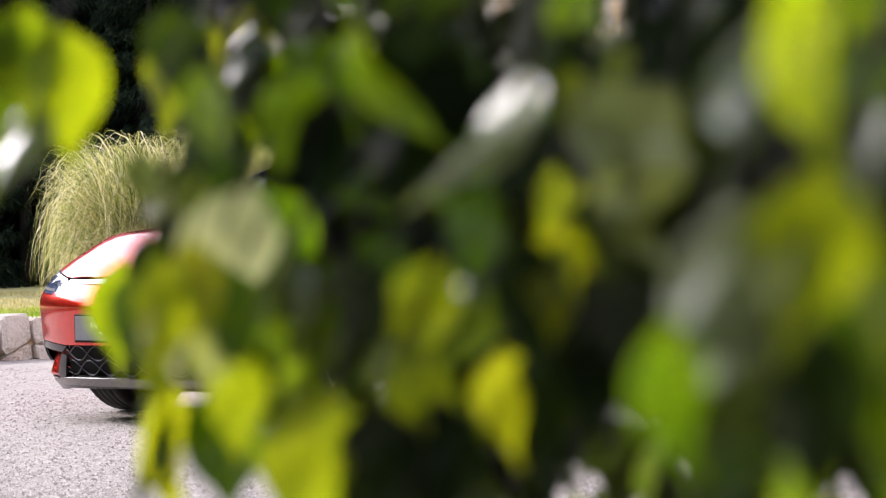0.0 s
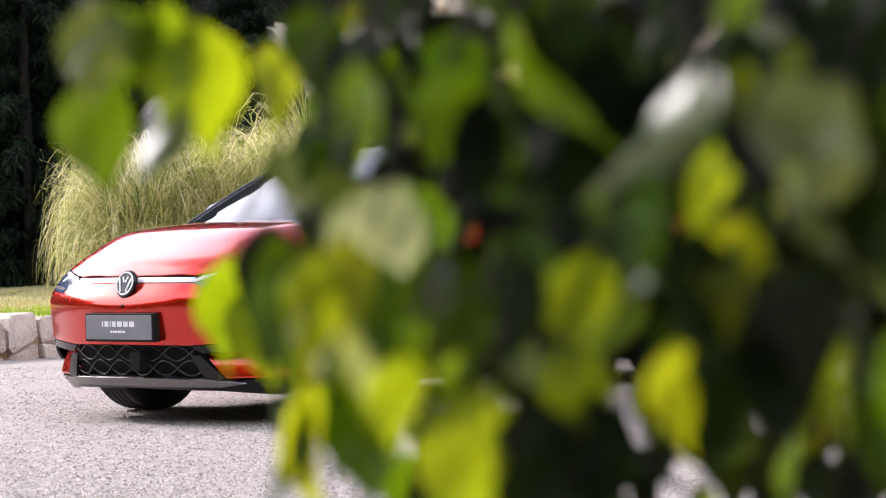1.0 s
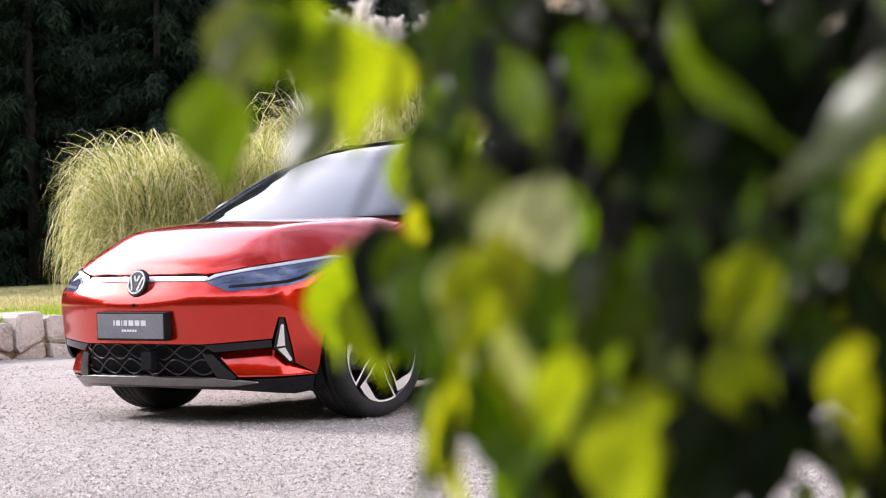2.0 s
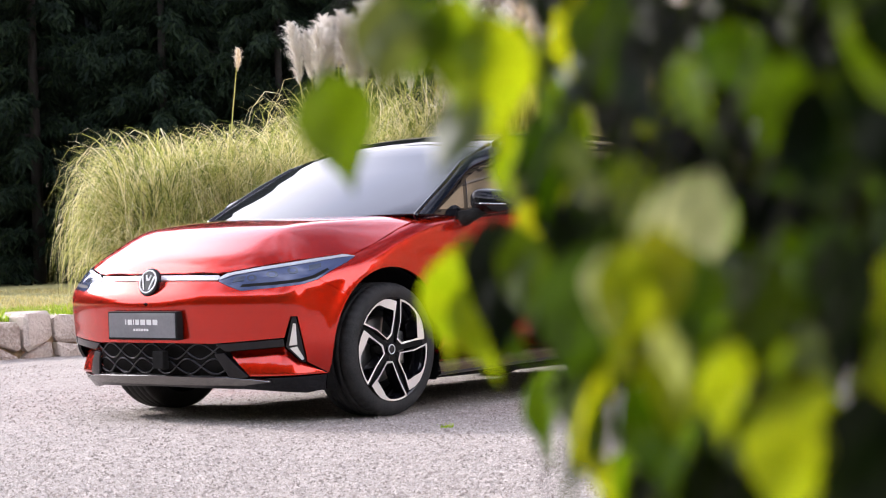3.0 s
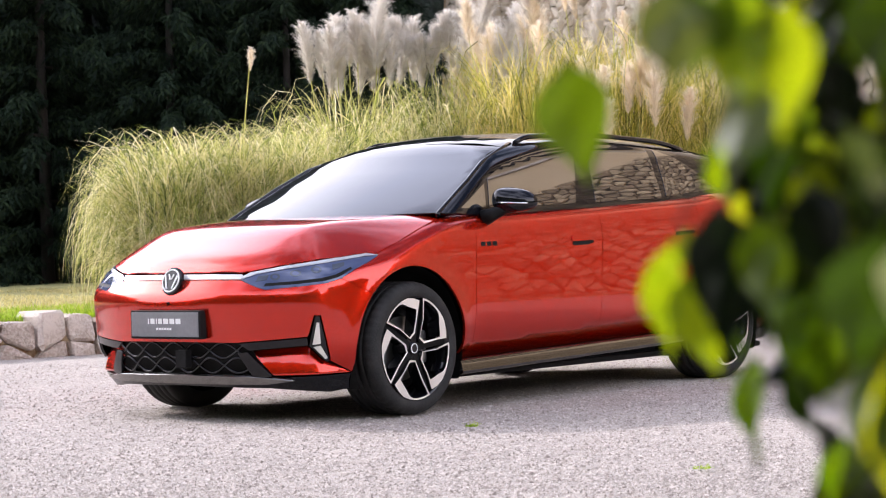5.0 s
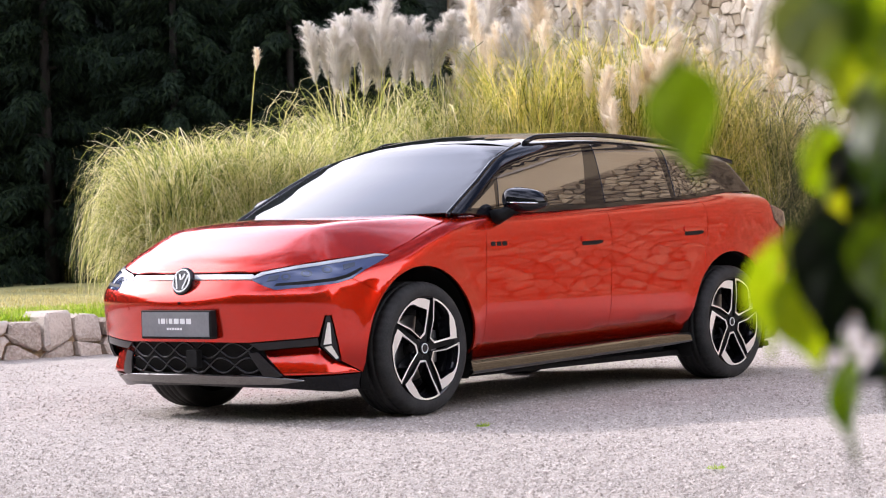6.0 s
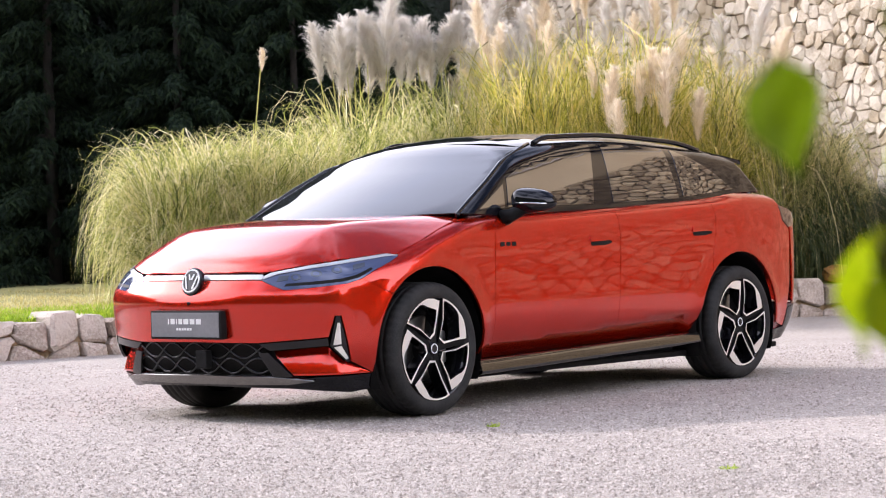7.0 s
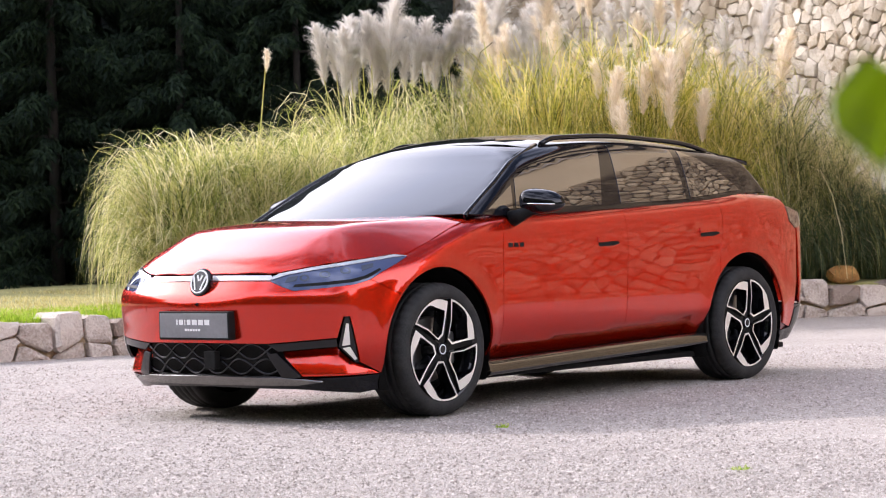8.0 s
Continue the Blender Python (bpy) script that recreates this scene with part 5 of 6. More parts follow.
def pampas():
    rng = np.random.default_rng(21)
    kinds = [plume_mesh(rng, 0.66, 0.105), plume_mesh(rng, 0.76, 0.115), plume_mesh(rng, 0.58, 0.09)]
    tan = M_PLUME.copy()
    tan.name = "pampas_plume_tan"
    for e, c in zip([n for n in tan.node_tree.nodes if n.type == "VALTORGB"][0].color_ramp.elements, ((0.54, 0.44, 0.28), (0.74, 0.64, 0.46), (0.84, 0.77, 0.62))):
        e.color = (*c, 1)
    tan_kinds = []
    for k in kinds:
        q = k.copy()
        q.materials[0] = tan
        tan_kinds.append(q)
    # x, y, height, blades, reach, foot
    clumps = [(3.82, 6.58, 1.50, 2300, 0.70, 0.30), (4.10, 6.85, 1.62, 2200, 0.70, 0.30), (4.35, 6.55, 1.64, 2300, 0.74, 0.32), (5.00, 6.40, 1.68, 2300, 0.76, 0.34),
              (6.9, 7.05, 2.15, 2300, 0.82, 0.38), (7.8, 6.55, 2.25, 2400, 0.82, 0.40), (8.25, 5.80, 2.62, 2500, 0.82, 0.42), (8.85, 5.15, 2.75, 2500, 0.82, 0.42),
              (9.60, 4.80, 2.50, 2200, 0.78, 0.36), (10.20, 4.45, 2.10, 2100, 0.74, 0.32), (5.75, 6.45, 1.76, 2300, 0.78, 0.36), (10.85, 4.30, 1.75, 2100, 0.74, 0.32)]
    # plume tops, each with the clump it grows from: clump, x, y, z, size, tan or white
    heads = [(2, 4.59, 6.29, 2.76, 0.36, 1), (4, 7.36, 7.84, 3.30, 1.1, 0), (4, 7.48, 7.86, 3.36, 1.05, 0), (4, 7.64, 7.90, 3.43, 1.1, 0), (4, 7.90, 7.93, 3.25, 1.0, 0), (4, 8.10, 7.78, 3.40, 1.05, 0), (5, 8.20, 7.62, 3.22, 1.0, 0), (4, 7.56, 7.89, 3.20, 1.0, 0), (4, 7.85, 8.01, 3.43, 1.1, 0), (4, 7.76, 7.80, 3.45, 1.0, 0),
             (4, 8.02, 7.81, 3.36, 1.1, 0), (5, 7.83, 7.41, 3.12, 1.0, 0), (5, 8.26, 7.53, 3.44, 1.0, 0), (5, 8.36, 7.41, 3.20, 0.9, 0), (5, 8.57, 7.16, 3.45, 1.1, 0),
             (5, 8.42, 6.87, 3.10, 1.0, 0), (5, 8.73, 6.96, 3.30, 1.1, 0), (5, 8.87, 6.81, 3.36, 1.1, 0), (6, 8.99, 6.66, 3.50, 1.1, 0), (6, 9.23, 6.38, 3.50, 1.0, 1),
             (6, 8.04, 4.99, 2.75, 0.8, 1), (6, 8.12, 4.89, 2.64, 0.8, 1), (7, 8.04, 4.68, 2.30, 0.6, 1), (7, 8.40, 4.72, 2.69, 0.8, 1), (7, 8.56, 4.68, 2.84, 0.8, 1),
             (7, 8.49, 4.45, 2.82, 0.9, 1), (7, 8.89, 4.60, 3.00, 0.8, 1), (8, 8.78, 4.27, 2.40, 0.7, 1), (9, 10.7, 4.55, 3.17, 0.9, 1)]
    made = []
    for i, (x, y, h, n, reach, foot_r) in enumerate(clumps):
        tall = h > 1.9
        c = thing("pampas_grass", "tall pampas grass clump with pale plumes behind the low wall" if tall else "arching pampas grass clump, yellow-green blades behind the low wall", "ornamental grass", "pampas clumps", at=(x, y, 0.36))
        v, f = tussock(rng, int(n * 1.75), h, reach, foot_r, 0.0105)
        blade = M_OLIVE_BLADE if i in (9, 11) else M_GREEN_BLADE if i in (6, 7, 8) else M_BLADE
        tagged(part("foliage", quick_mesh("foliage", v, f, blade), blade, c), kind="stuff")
        made.append(c)
    for j, (i, x, y, z, s, is_tan) in enumerate(heads):
        c = made[i]
        cx, cy = clumps[i][:2]
        if is_tan and j > 20:
            x, y, s = x - 0.23, y - 0.19, s * 1.25
        q = (tan_kinds if is_tan else kinds)[j % 3]
        length = (0.66, 0.76, 0.58)[j % 3] * s * 1.02
        foot = Vector((x - cx, y - cy, z - 0.36 - length))
        ob = part("plume", q, None, c)
        lean = Vector((rng.normal(0, 0.10), rng.normal(0, 0.10), 1)).normalized()
        ob.matrix_basis = Matrix.Translation(foot) @ lean.to_track_quat("Z", "X").to_matrix().to_4x4() @ pose(0, 0, 0, 0, 0, rng.uniform(0, 360)) @ Matrix.Diagonal((s, s, s, 1))
        bm = bmesh.new()
        root = Vector((foot.x * 0.35, foot.y * 0.35, 0.1))
        tube(bm, [root, root.lerp(foot, 0.5) + Vector((0, 0, 0.08)), foot + Vector((0, 0, 0.1))], [0.007, 0.006, 0.005], 5)
        part("stalk", bm, M_BLADE, c)
    # more white heads crowded behind the first
    for j in range(14):
        i = (4, 4, 5, 5, 5, 6, 6)[j % 7]
        c = made[i]
        s = rng.uniform(0.85, 1.2)
        foot = Vector((rng.uniform(0.2, 1.2), rng.uniform(0.3, 1.1), rng.uniform(2.15, 2.75)))
        ob = part("plume", kinds[j % 3], None, c)
        ob.matrix_basis = Matrix.Translation(foot) @ pose(0, 0, 0, rng.normal(0, 7), rng.normal(0, 7), rng.uniform(0, 360)) @ Matrix.Diagonal((s, s, s, 1))
        bm = bmesh.new()
        tube(bm, [(foot.x * 0.4, foot.y * 0.4, 0.1), tuple(foot + Vector((0, 0, 0.1)))], 0.005, 5)
        part("stalk", bm, M_BLADE, c)
    # tall heads against the limestone wall
    for j in range(22):
        i = (6, 7, 8, 7, 6, 8, 9)[j % 7]
        c = made[i]
        s = rng.uniform(0.8, 1.15)
        foot = Vector((rng.uniform(0.0, 0.9), rng.uniform(-0.1, 0.9), rng.uniform(2.05, 2.75) - (0.35 if i > 7 else 0)))
        ob = part("plume", (tan_kinds if j % 3 == 0 else kinds)[j % 3], None, c)
        ob.matrix_basis = Matrix.Translation(foot) @ pose(0, 0, 0, rng.normal(0, 9), rng.normal(0, 9), rng.uniform(0, 360)) @ Matrix.Diagonal((s * 0.85, s * 0.85, s, 1))
        bm = bmesh.new()
        tube(bm, [(foot.x * 0.4, foot.y * 0.4, 0.1), tuple(foot + Vector((0, 0, 0.1)))], 0.005, 5)
        part("stalk", bm, M_BLADE, c)
    # a few more heads half hidden among the right-hand clumps
    for j in range(16):
        i = (5, 6, 6, 7, 7, 8)[j % 6]
        c = made[i]
        h = clumps[i][2]
        s = rng.uniform(0.6, 0.9)
        foot = Vector((rng.normal(0.25, 0.45), rng.normal(0.35, 0.35), h * rng.uniform(0.75, 1.12)))
        ob = part("plume", tan_kinds[j % 3], None, c)
        ob.matrix_basis = Matrix.Translation(foot) @ pose(0, 0, 0, rng.normal(0, 9), rng.normal(0, 9), rng.uniform(0, 360)) @ Matrix.Diagonal((s, s, s, 1))
        bm = bmesh.new()
        tube(bm, [(foot.x * 0.4, foot.y * 0.4, 0.1), tuple(foot + Vector((0, 0, 0.1)))], 0.005, 5)
        part("stalk", bm, M_BLADE, c)


pampas()


def dark_bushes():
    rng = np.random.default_rng(55)
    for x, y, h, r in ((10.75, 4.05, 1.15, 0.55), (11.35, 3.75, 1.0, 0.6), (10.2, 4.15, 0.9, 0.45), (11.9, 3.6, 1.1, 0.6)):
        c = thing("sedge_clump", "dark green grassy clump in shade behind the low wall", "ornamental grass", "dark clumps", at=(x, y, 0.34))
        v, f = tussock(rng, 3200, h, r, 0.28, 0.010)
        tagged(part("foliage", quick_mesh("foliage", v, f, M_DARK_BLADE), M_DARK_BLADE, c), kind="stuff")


dark_bushes()


# ---- dark conifers ----
def conifer(rng, height):
    """Trunk and drooping sprays of needles down to the ground."""
    bm = bmesh.new()
    tube(bm, [(0, 0, -0.1), (0.03, 0.02, height * 0.4), (0, 0, height * 0.95)], [0.10, 0.07, 0.02], 8)
    limbs, boughs = 95, []
    paths, widths, sides = [], [], []
    for k in range(limbs):
        z = height * (0.03 + 0.95 * (k / limbs) ** 1.0)
        reach = (1.9 * (1 - z / height) ** 0.7 + 0.15) * rng.uniform(0.7, 1.15)
        az = k * 2.4 + rng.normal(0, 0.3)
        d = np.array([math.cos(az), math.sin(az)])
        tip = (d[0] * reach, d[1] * reach, z - 0.15 * reach)
        if k % 12 == 0:
            lb = bmesh.new()
            tube(lb, [(0, 0, z), (d[0] * reach * 0.5, d[1] * reach * 0.5, z + 0.05), tip], [0.025, 0.016, 0.006], 5)
            boughs.append(lb)
        n = int(420 * reach) + 50
        u = rng.uniform(0.15, 1.0, n)
        root = np.stack([d[0] * reach * u, d[1] * reach * u, z + 0.06 * np.sin(u * 3) - 0.15 * reach * u ** 2], 1) + rng.normal(0, 0.05, (n, 3))
        a2 = az + rng.normal(0, 0.9, n)
        ln = rng.uniform(0.06, 0.18, n)
        t = np.linspace(0, 1, 3)
        dirn = np.stack([np.cos(a2), np.sin(a2), rng.normal(-0.35, 0.35, n)], 1)
        paths.append(root[:, None, :] + dirn[:, None, :] * (ln[:, None] * t)[:, :, None] + np.array([0, 0, -0.06]) * (t ** 2)[None, :, None])
        widths.append(rng.uniform(0.018, 0.045, n))
        s = rng.normal(0, 1, (n, 3))
        sides.append(s / np.linalg.norm(s, axis=1)[:, None])
    v, f = ribbons(np.concatenate(paths), np.concatenate(widths), np.concatenate(sides))
    tree = thing("conifer", "dark green conifer in shade, branches down to the ground", "tree", "dark conifers")
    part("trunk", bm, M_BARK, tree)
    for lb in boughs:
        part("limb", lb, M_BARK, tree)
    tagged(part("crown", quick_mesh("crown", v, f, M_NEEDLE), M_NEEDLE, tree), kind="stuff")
    return tree


def woods():
    rng = np.random.default_rng(33)
    kinds = [conifer(rng, 7.4), conifer(rng, 8.0), conifer(rng, 7.0)]
    spots = [(10.3, 18.9, 1.0), (11.6, 17.6, 1.05), (12.9, 16.2, 0.95), (13.9, 14.8, 0.9), (14.9, 13.9, 0.85), (9.2, 20.6, 1.1), (11.0, 20.3, 1.15), (12.6, 18.7, 1.1), (14.0, 17.2, 1.05), (15.4, 15.9, 0.95),
             (8.2, 22.5, 1.2), (10.4, 22.9, 1.2), (12.3, 21.2, 1.2), (14.2, 19.5, 1.15), (15.8, 18.2, 1.1), (7.0, 24.6, 1.2)]
    for j, (x, y, s) in enumerate(spots):
        m = pose(x, y, 0.33, 0, 0, 67 * j) @ Matrix.Diagonal((s, s, s * rng.uniform(0.92, 1.06), 1))
        if j < 3:
            kinds[j].matrix_basis = m
        else:
            o = copy_thing(kinds[j % 3], m)
            o.scale = (s, s, s)
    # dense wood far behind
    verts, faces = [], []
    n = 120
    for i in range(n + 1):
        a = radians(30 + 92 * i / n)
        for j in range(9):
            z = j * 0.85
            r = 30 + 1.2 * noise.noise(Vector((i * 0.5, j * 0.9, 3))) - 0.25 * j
            # Height is added out of view to darken what hood and lamps reflect.
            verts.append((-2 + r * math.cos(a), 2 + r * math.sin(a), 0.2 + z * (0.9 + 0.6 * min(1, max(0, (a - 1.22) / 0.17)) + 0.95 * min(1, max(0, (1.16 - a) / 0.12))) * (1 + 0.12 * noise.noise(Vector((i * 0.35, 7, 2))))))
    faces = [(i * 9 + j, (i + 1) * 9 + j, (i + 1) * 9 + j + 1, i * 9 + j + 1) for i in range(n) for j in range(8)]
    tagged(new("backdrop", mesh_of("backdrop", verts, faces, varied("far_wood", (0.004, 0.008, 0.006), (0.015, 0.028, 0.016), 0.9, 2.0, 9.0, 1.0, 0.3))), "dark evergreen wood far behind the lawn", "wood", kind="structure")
    # unseen hedges closing the drive behind the camera, raised to keep sky light off the car's nose
    verts, faces = [], []
    n = 160
    for i in range(n + 1):
        a = radians(118 + 190 * i / n)
        for j in range(7):
            grown = max(0.0, min(1.0, (i - 14) / 14, (118 - i) / 14))
            r = 27 - 5 * grown + 0.9 * noise.noise(Vector((i * 0.45, j * 0.8, 9))) - (0.8 if j == 6 else 0)
            verts.append((r * math.cos(a), r * math.sin(a), j * (0.75 + 1.25 * grown) - 0.1 + (0.5 * noise.noise(Vector((i * 0.3, 1, 4))) if j > 4 else 0)))
    faces = [(i * 7 + j, i * 7 + j + 1, (i + 1) * 7 + j + 1, (i + 1) * 7 + j) for i in range(n) for j in range(6)]
    tagged(new("hedge", mesh_of("hedge", verts, faces, varied("unseen_hedge", (0.015, 0.03, 0.012), (0.06, 0.09, 0.03), 0.85, 3.0, 14.0, 1.0, 0.15))), "unseen tall green hedge added round the drive to block sky light", "hedge", kind="structure")


woods()


# ---- leafy shrub before the camera ----
EYE = Vector((-10.4484, -9.0947, 0.9655))
RIGHT, UP, AHEAD = Vector((0.6447, -0.7645, 0.0)), Vector((0, 0, 1)), Vector((0.7642, 0.6449, -0.0065))


def leaf_mesh(rng, length, width, curl):
    """An ovate leaf with a drip tip, hanging down from the origin, creased along its midrib."""
    n, m = 12, 5
    verts, faces = [], []
    for i in range(n + 1):
        t = i / n
        w = width * 1.12 * (math.sin(math.pi * min(1, t ** 0.56)) ** 0.8 if t < 0.999 else 0) * (1.0 if t < 0.55 else 1 - 0.78 * ((t - 0.55) / 0.45) ** 0.9)
        for j in range(-m + 2, m - 1):
            k = j / (m - 2)
            x = k * w / 2
            z = -t * length + (0.12 * length * abs(k) ** 1.5 if t < 0.05 else 0)
            y = abs(k) * w * 0.16 - curl * length * t * t + 0.012 * math.sin(9 * t + 3 * k) * width * 5
            verts.append((x, y, z))
    q = 2 * (m - 2) + 1
    faces = [(i * q + j, i * q + j + 1, (i + 1) * q + j + 1, (i + 1) * q + j) for i in range(n) for j in range(q - 1)]
    return mesh_of("leaf", verts, faces, M_LEAF)


def shrub():
    rng = np.random.default_rng(8)
    s = thing("leafy_shrub", "climbing shrub with hanging glossy heart-shaped green leaves, backlit", "shrub")
    kinds = [leaf_mesh(rng, 0.05, 0.028, 0.12), leaf_mesh(rng, 0.05, 0.024, 0.22), leaf_mesh(rng, 0.05, 0.031, -0.08), leaf_mesh(rng, 0.05, 0.027, 0.15)]

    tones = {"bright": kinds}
    for tone, m in (("mid", M_LEAF_MID), ("dark", M_LEAF_SHADE), ("waxy", M_LEAF_WAXY), ("pale", M_LEAF_SHEEN)):
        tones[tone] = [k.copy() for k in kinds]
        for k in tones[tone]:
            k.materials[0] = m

    def put(u, w, d, length, spin, yaw, tip, tone):
        """u, w: sideways and up at one metre ahead."""
        p = EYE + AHEAD * d + RIGHT * (u * d) + UP * (w * d)
        ob = part("leaf", tones[tone][int(rng.integers(4))], None, s)
        size = length / 0.05
        ob.matrix_basis = Matrix.Translation(p) @ pose(0, 0, 0, 0, 0, -50 + yaw) @ pose(0, 0, 0, tip, spin, 0) @ Matrix.Diagonal((size, size, size, 1))
        return p

    def spray(tone, *leaves):
        """Leaves (sideways, up, ahead, length, lean), each on a stalk from the twigs above."""
        for u, w, d, length, lean in leaves:
            tip = rng.normal(-30, 6) if tone == "waxy" else rng.normal(4, 12)
            grown = length * (1.15 if tone == "waxy" else 1.05)
            p = put(u, w, d, grown, -lean + rng.normal(0, 4), (66 if length > 0.06 and tone == "bright" else rng.normal(0, 34)), tip, tone)
            bm = bmesh.new()
            tube(bm, [p, p + Vector((0.004, -0.004, 0.02)), p + RIGHT * 0.03 + UP * 0.07], 0.0009, 5)
            part("twig", bm, M_BARK, s)

    # one broad heart-shaped leaf hanging free at the edge
    heart = put(-0.205, 0.074, 1.15, 0.060, -12, 12, 4, "mid")
    bm = bmesh.new()
    tube(bm, [heart, heart + UP * 0.03 + RIGHT * 0.004, heart + UP * 0.08 + RIGHT * 0.03], 0.0009, 5)
    part("twig", bm, M_BARK, s)
    # the sprays, from the outermost to the one beside the lens
    spray("mid", (-0.125, 0.005, 1.15, 0.051, 6), (-0.081, 0.096, 1.22, 0.066, -3), (-0.093, 0.061, 1.22, 0.069, -4), (-0.09, -0.056, 1.33, 0.055, -8))
    spray("bright", (-0.141, -0.005, 1.25, 0.057, 0), (-0.13, -0.016, 1.25, 0.056, 9), (-0.093, -0.026, 1.25, 0.062, -3), (-0.081, -0.03, 1.25, 0.053, 3), (-0.135, 0.003, 1.25, 0.026, 24), (-0.117, -0.035, 1.25, 0.029, 6), (-0.123, 0.089, 1.2, 0.046, 2), (-0.1, 0.071, 1.2, 0.043, -4), (-0.086, 0.03, 1.2, 0.046, -4), (-0.071, 0.085, 1.2, 0.045, -5), (-0.053, 0.062, 1.2, 0.048, -4), (-0.097, 0.1, 1.2, 0.036, 5), (-0.093, -0.026, 1.2, 0.042, 6))
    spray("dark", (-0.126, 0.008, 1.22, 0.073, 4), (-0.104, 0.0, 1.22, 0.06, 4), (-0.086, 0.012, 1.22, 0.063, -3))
    spray("waxy", (-0.085, 0.091, 1.3, 0.056, 2), (-0.096, 0.031, 1.3, 0.039, -4))
    spray("bright", (-0.119, -0.059, 0.96, 0.063, 2), (-0.097, -0.061, 0.96, 0.055, 5), (-0.179, 0.107, 0.96, 0.052, 5), (-0.166, 0.097, 0.96, 0.055, 3), (-0.188, 0.107, 0.96, 0.031, -10), (-0.2, 0.107, 0.96, 0.036, -4), (-0.124, -0.004, 0.89, 0.048, -4), (-0.1, -0.007, 0.89, 0.051, -5), (-0.112, 0.003, 0.89, 0.04, 6), (-0.104, -0.052, 0.94, 0.046, -3), (-0.112, 0.035, 0.94, 0.04, 3))
    spray("waxy", (-0.179, 0.067, 0.96, 0.043, -1), (-0.211, 0.11, 0.96, 0.042, 3), (-0.132, 0.045, 0.96, 0.02, 2), (-0.124, 0.03, 0.96, 0.016, 9), (-0.032, -0.038, 0.97, 0.031, 7), (-0.067, -0.005, 0.97, 0.031, 7))
    spray("pale", (-0.085, 0.024, 0.9, 0.057, -17), (-0.097, -0.03, 0.9, 0.036, -12), (-0.125, -0.007, 0.92, 0.044, -7))
    spray("mid", (-0.129, -0.06, 0.96, 0.05, -5), (-0.125, -0.006, 0.96, 0.057, -2), (-0.065, 0.005, 0.97, 0.063, -9), (-0.056, -0.005, 0.97, 0.06, 7), (-0.112, 0.021, 0.97, 0.046, -3))
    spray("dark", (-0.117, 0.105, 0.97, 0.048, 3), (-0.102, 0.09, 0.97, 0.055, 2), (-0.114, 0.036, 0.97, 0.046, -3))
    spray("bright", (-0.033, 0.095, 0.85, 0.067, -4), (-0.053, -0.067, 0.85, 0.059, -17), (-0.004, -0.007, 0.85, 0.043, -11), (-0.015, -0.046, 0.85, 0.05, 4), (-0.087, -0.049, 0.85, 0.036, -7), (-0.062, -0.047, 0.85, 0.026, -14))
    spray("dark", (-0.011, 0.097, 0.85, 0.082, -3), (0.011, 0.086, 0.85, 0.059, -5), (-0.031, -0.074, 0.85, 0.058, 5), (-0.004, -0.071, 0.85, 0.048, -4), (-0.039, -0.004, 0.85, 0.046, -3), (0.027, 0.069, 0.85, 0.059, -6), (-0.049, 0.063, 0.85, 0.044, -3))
    spray("mid", (0.024, 0.019, 0.85, 0.054, -48), (-0.059, 0.076, 0.85, 0.038, -9), (-0.103, 0.08, 0.85, 0.038, -3))
    spray("waxy", (0.038, 0.074, 0.76, 0.054, -2), (0.099, 0.063, 0.76, 0.062, -38), (0.082, 0.021, 0.76, 0.04, -19), (0.053, -0.0, 0.76, 0.018, -24))
    spray("bright", (0.081, 0.085, 0.78, 0.019, -9), (0.096, -0.026, 0.78, 0.053, 14), (0.026, -0.049, 0.78, 0.037, -2), (0.058, 0.076, 0.78, 0.017, -6))
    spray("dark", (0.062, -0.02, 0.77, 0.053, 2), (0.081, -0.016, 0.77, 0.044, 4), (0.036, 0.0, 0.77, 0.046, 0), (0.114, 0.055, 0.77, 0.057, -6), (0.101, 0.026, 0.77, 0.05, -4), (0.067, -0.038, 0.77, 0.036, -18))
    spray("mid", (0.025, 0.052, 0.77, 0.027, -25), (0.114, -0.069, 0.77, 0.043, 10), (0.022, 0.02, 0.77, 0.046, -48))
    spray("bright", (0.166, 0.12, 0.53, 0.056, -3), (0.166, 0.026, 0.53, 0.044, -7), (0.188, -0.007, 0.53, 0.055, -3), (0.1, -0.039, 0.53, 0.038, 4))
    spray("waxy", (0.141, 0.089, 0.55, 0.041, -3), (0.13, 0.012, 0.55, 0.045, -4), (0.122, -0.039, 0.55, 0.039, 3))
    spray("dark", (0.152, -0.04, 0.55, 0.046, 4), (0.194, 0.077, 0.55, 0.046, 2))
    # hanging twigs between the sprays, leaves mostly in the shade colours: sideways, ahead, leaves, lowest
    twigs = []

    def bare(u, w):
        """Openings low in the hanging foliage."""
        return min(math.hypot((u - a) / r, (w - b) / (0.8 * r)) for a, b, r in ((0.078, -0.083, 0.024), (0.025, -0.076, 0.017), (-0.024, -0.076, 0.015))) < 1
    for u0, u1, near, far, n, low, step, lit in ((-0.098, 0.30, 1.16, 1.34, 10, -0.11, 0.020, 0.12), (-0.050, 0.36, 0.92, 1.04, 8, -0.11, 0.034, 0.20), (0.060, 0.46, 0.72, 0.84, 7, -0.07, 0.042, 0.25), (0.165, 0.60, 0.50, 0.62, 7, -0.16, 0.038, 0.75)):
        u = u0
        while u < u1:
            twigs.append((u, rng.uniform(near, far), n, low + rng.normal(0, 0.025), lit))
            u += step * rng.uniform(0.7, 1.3)
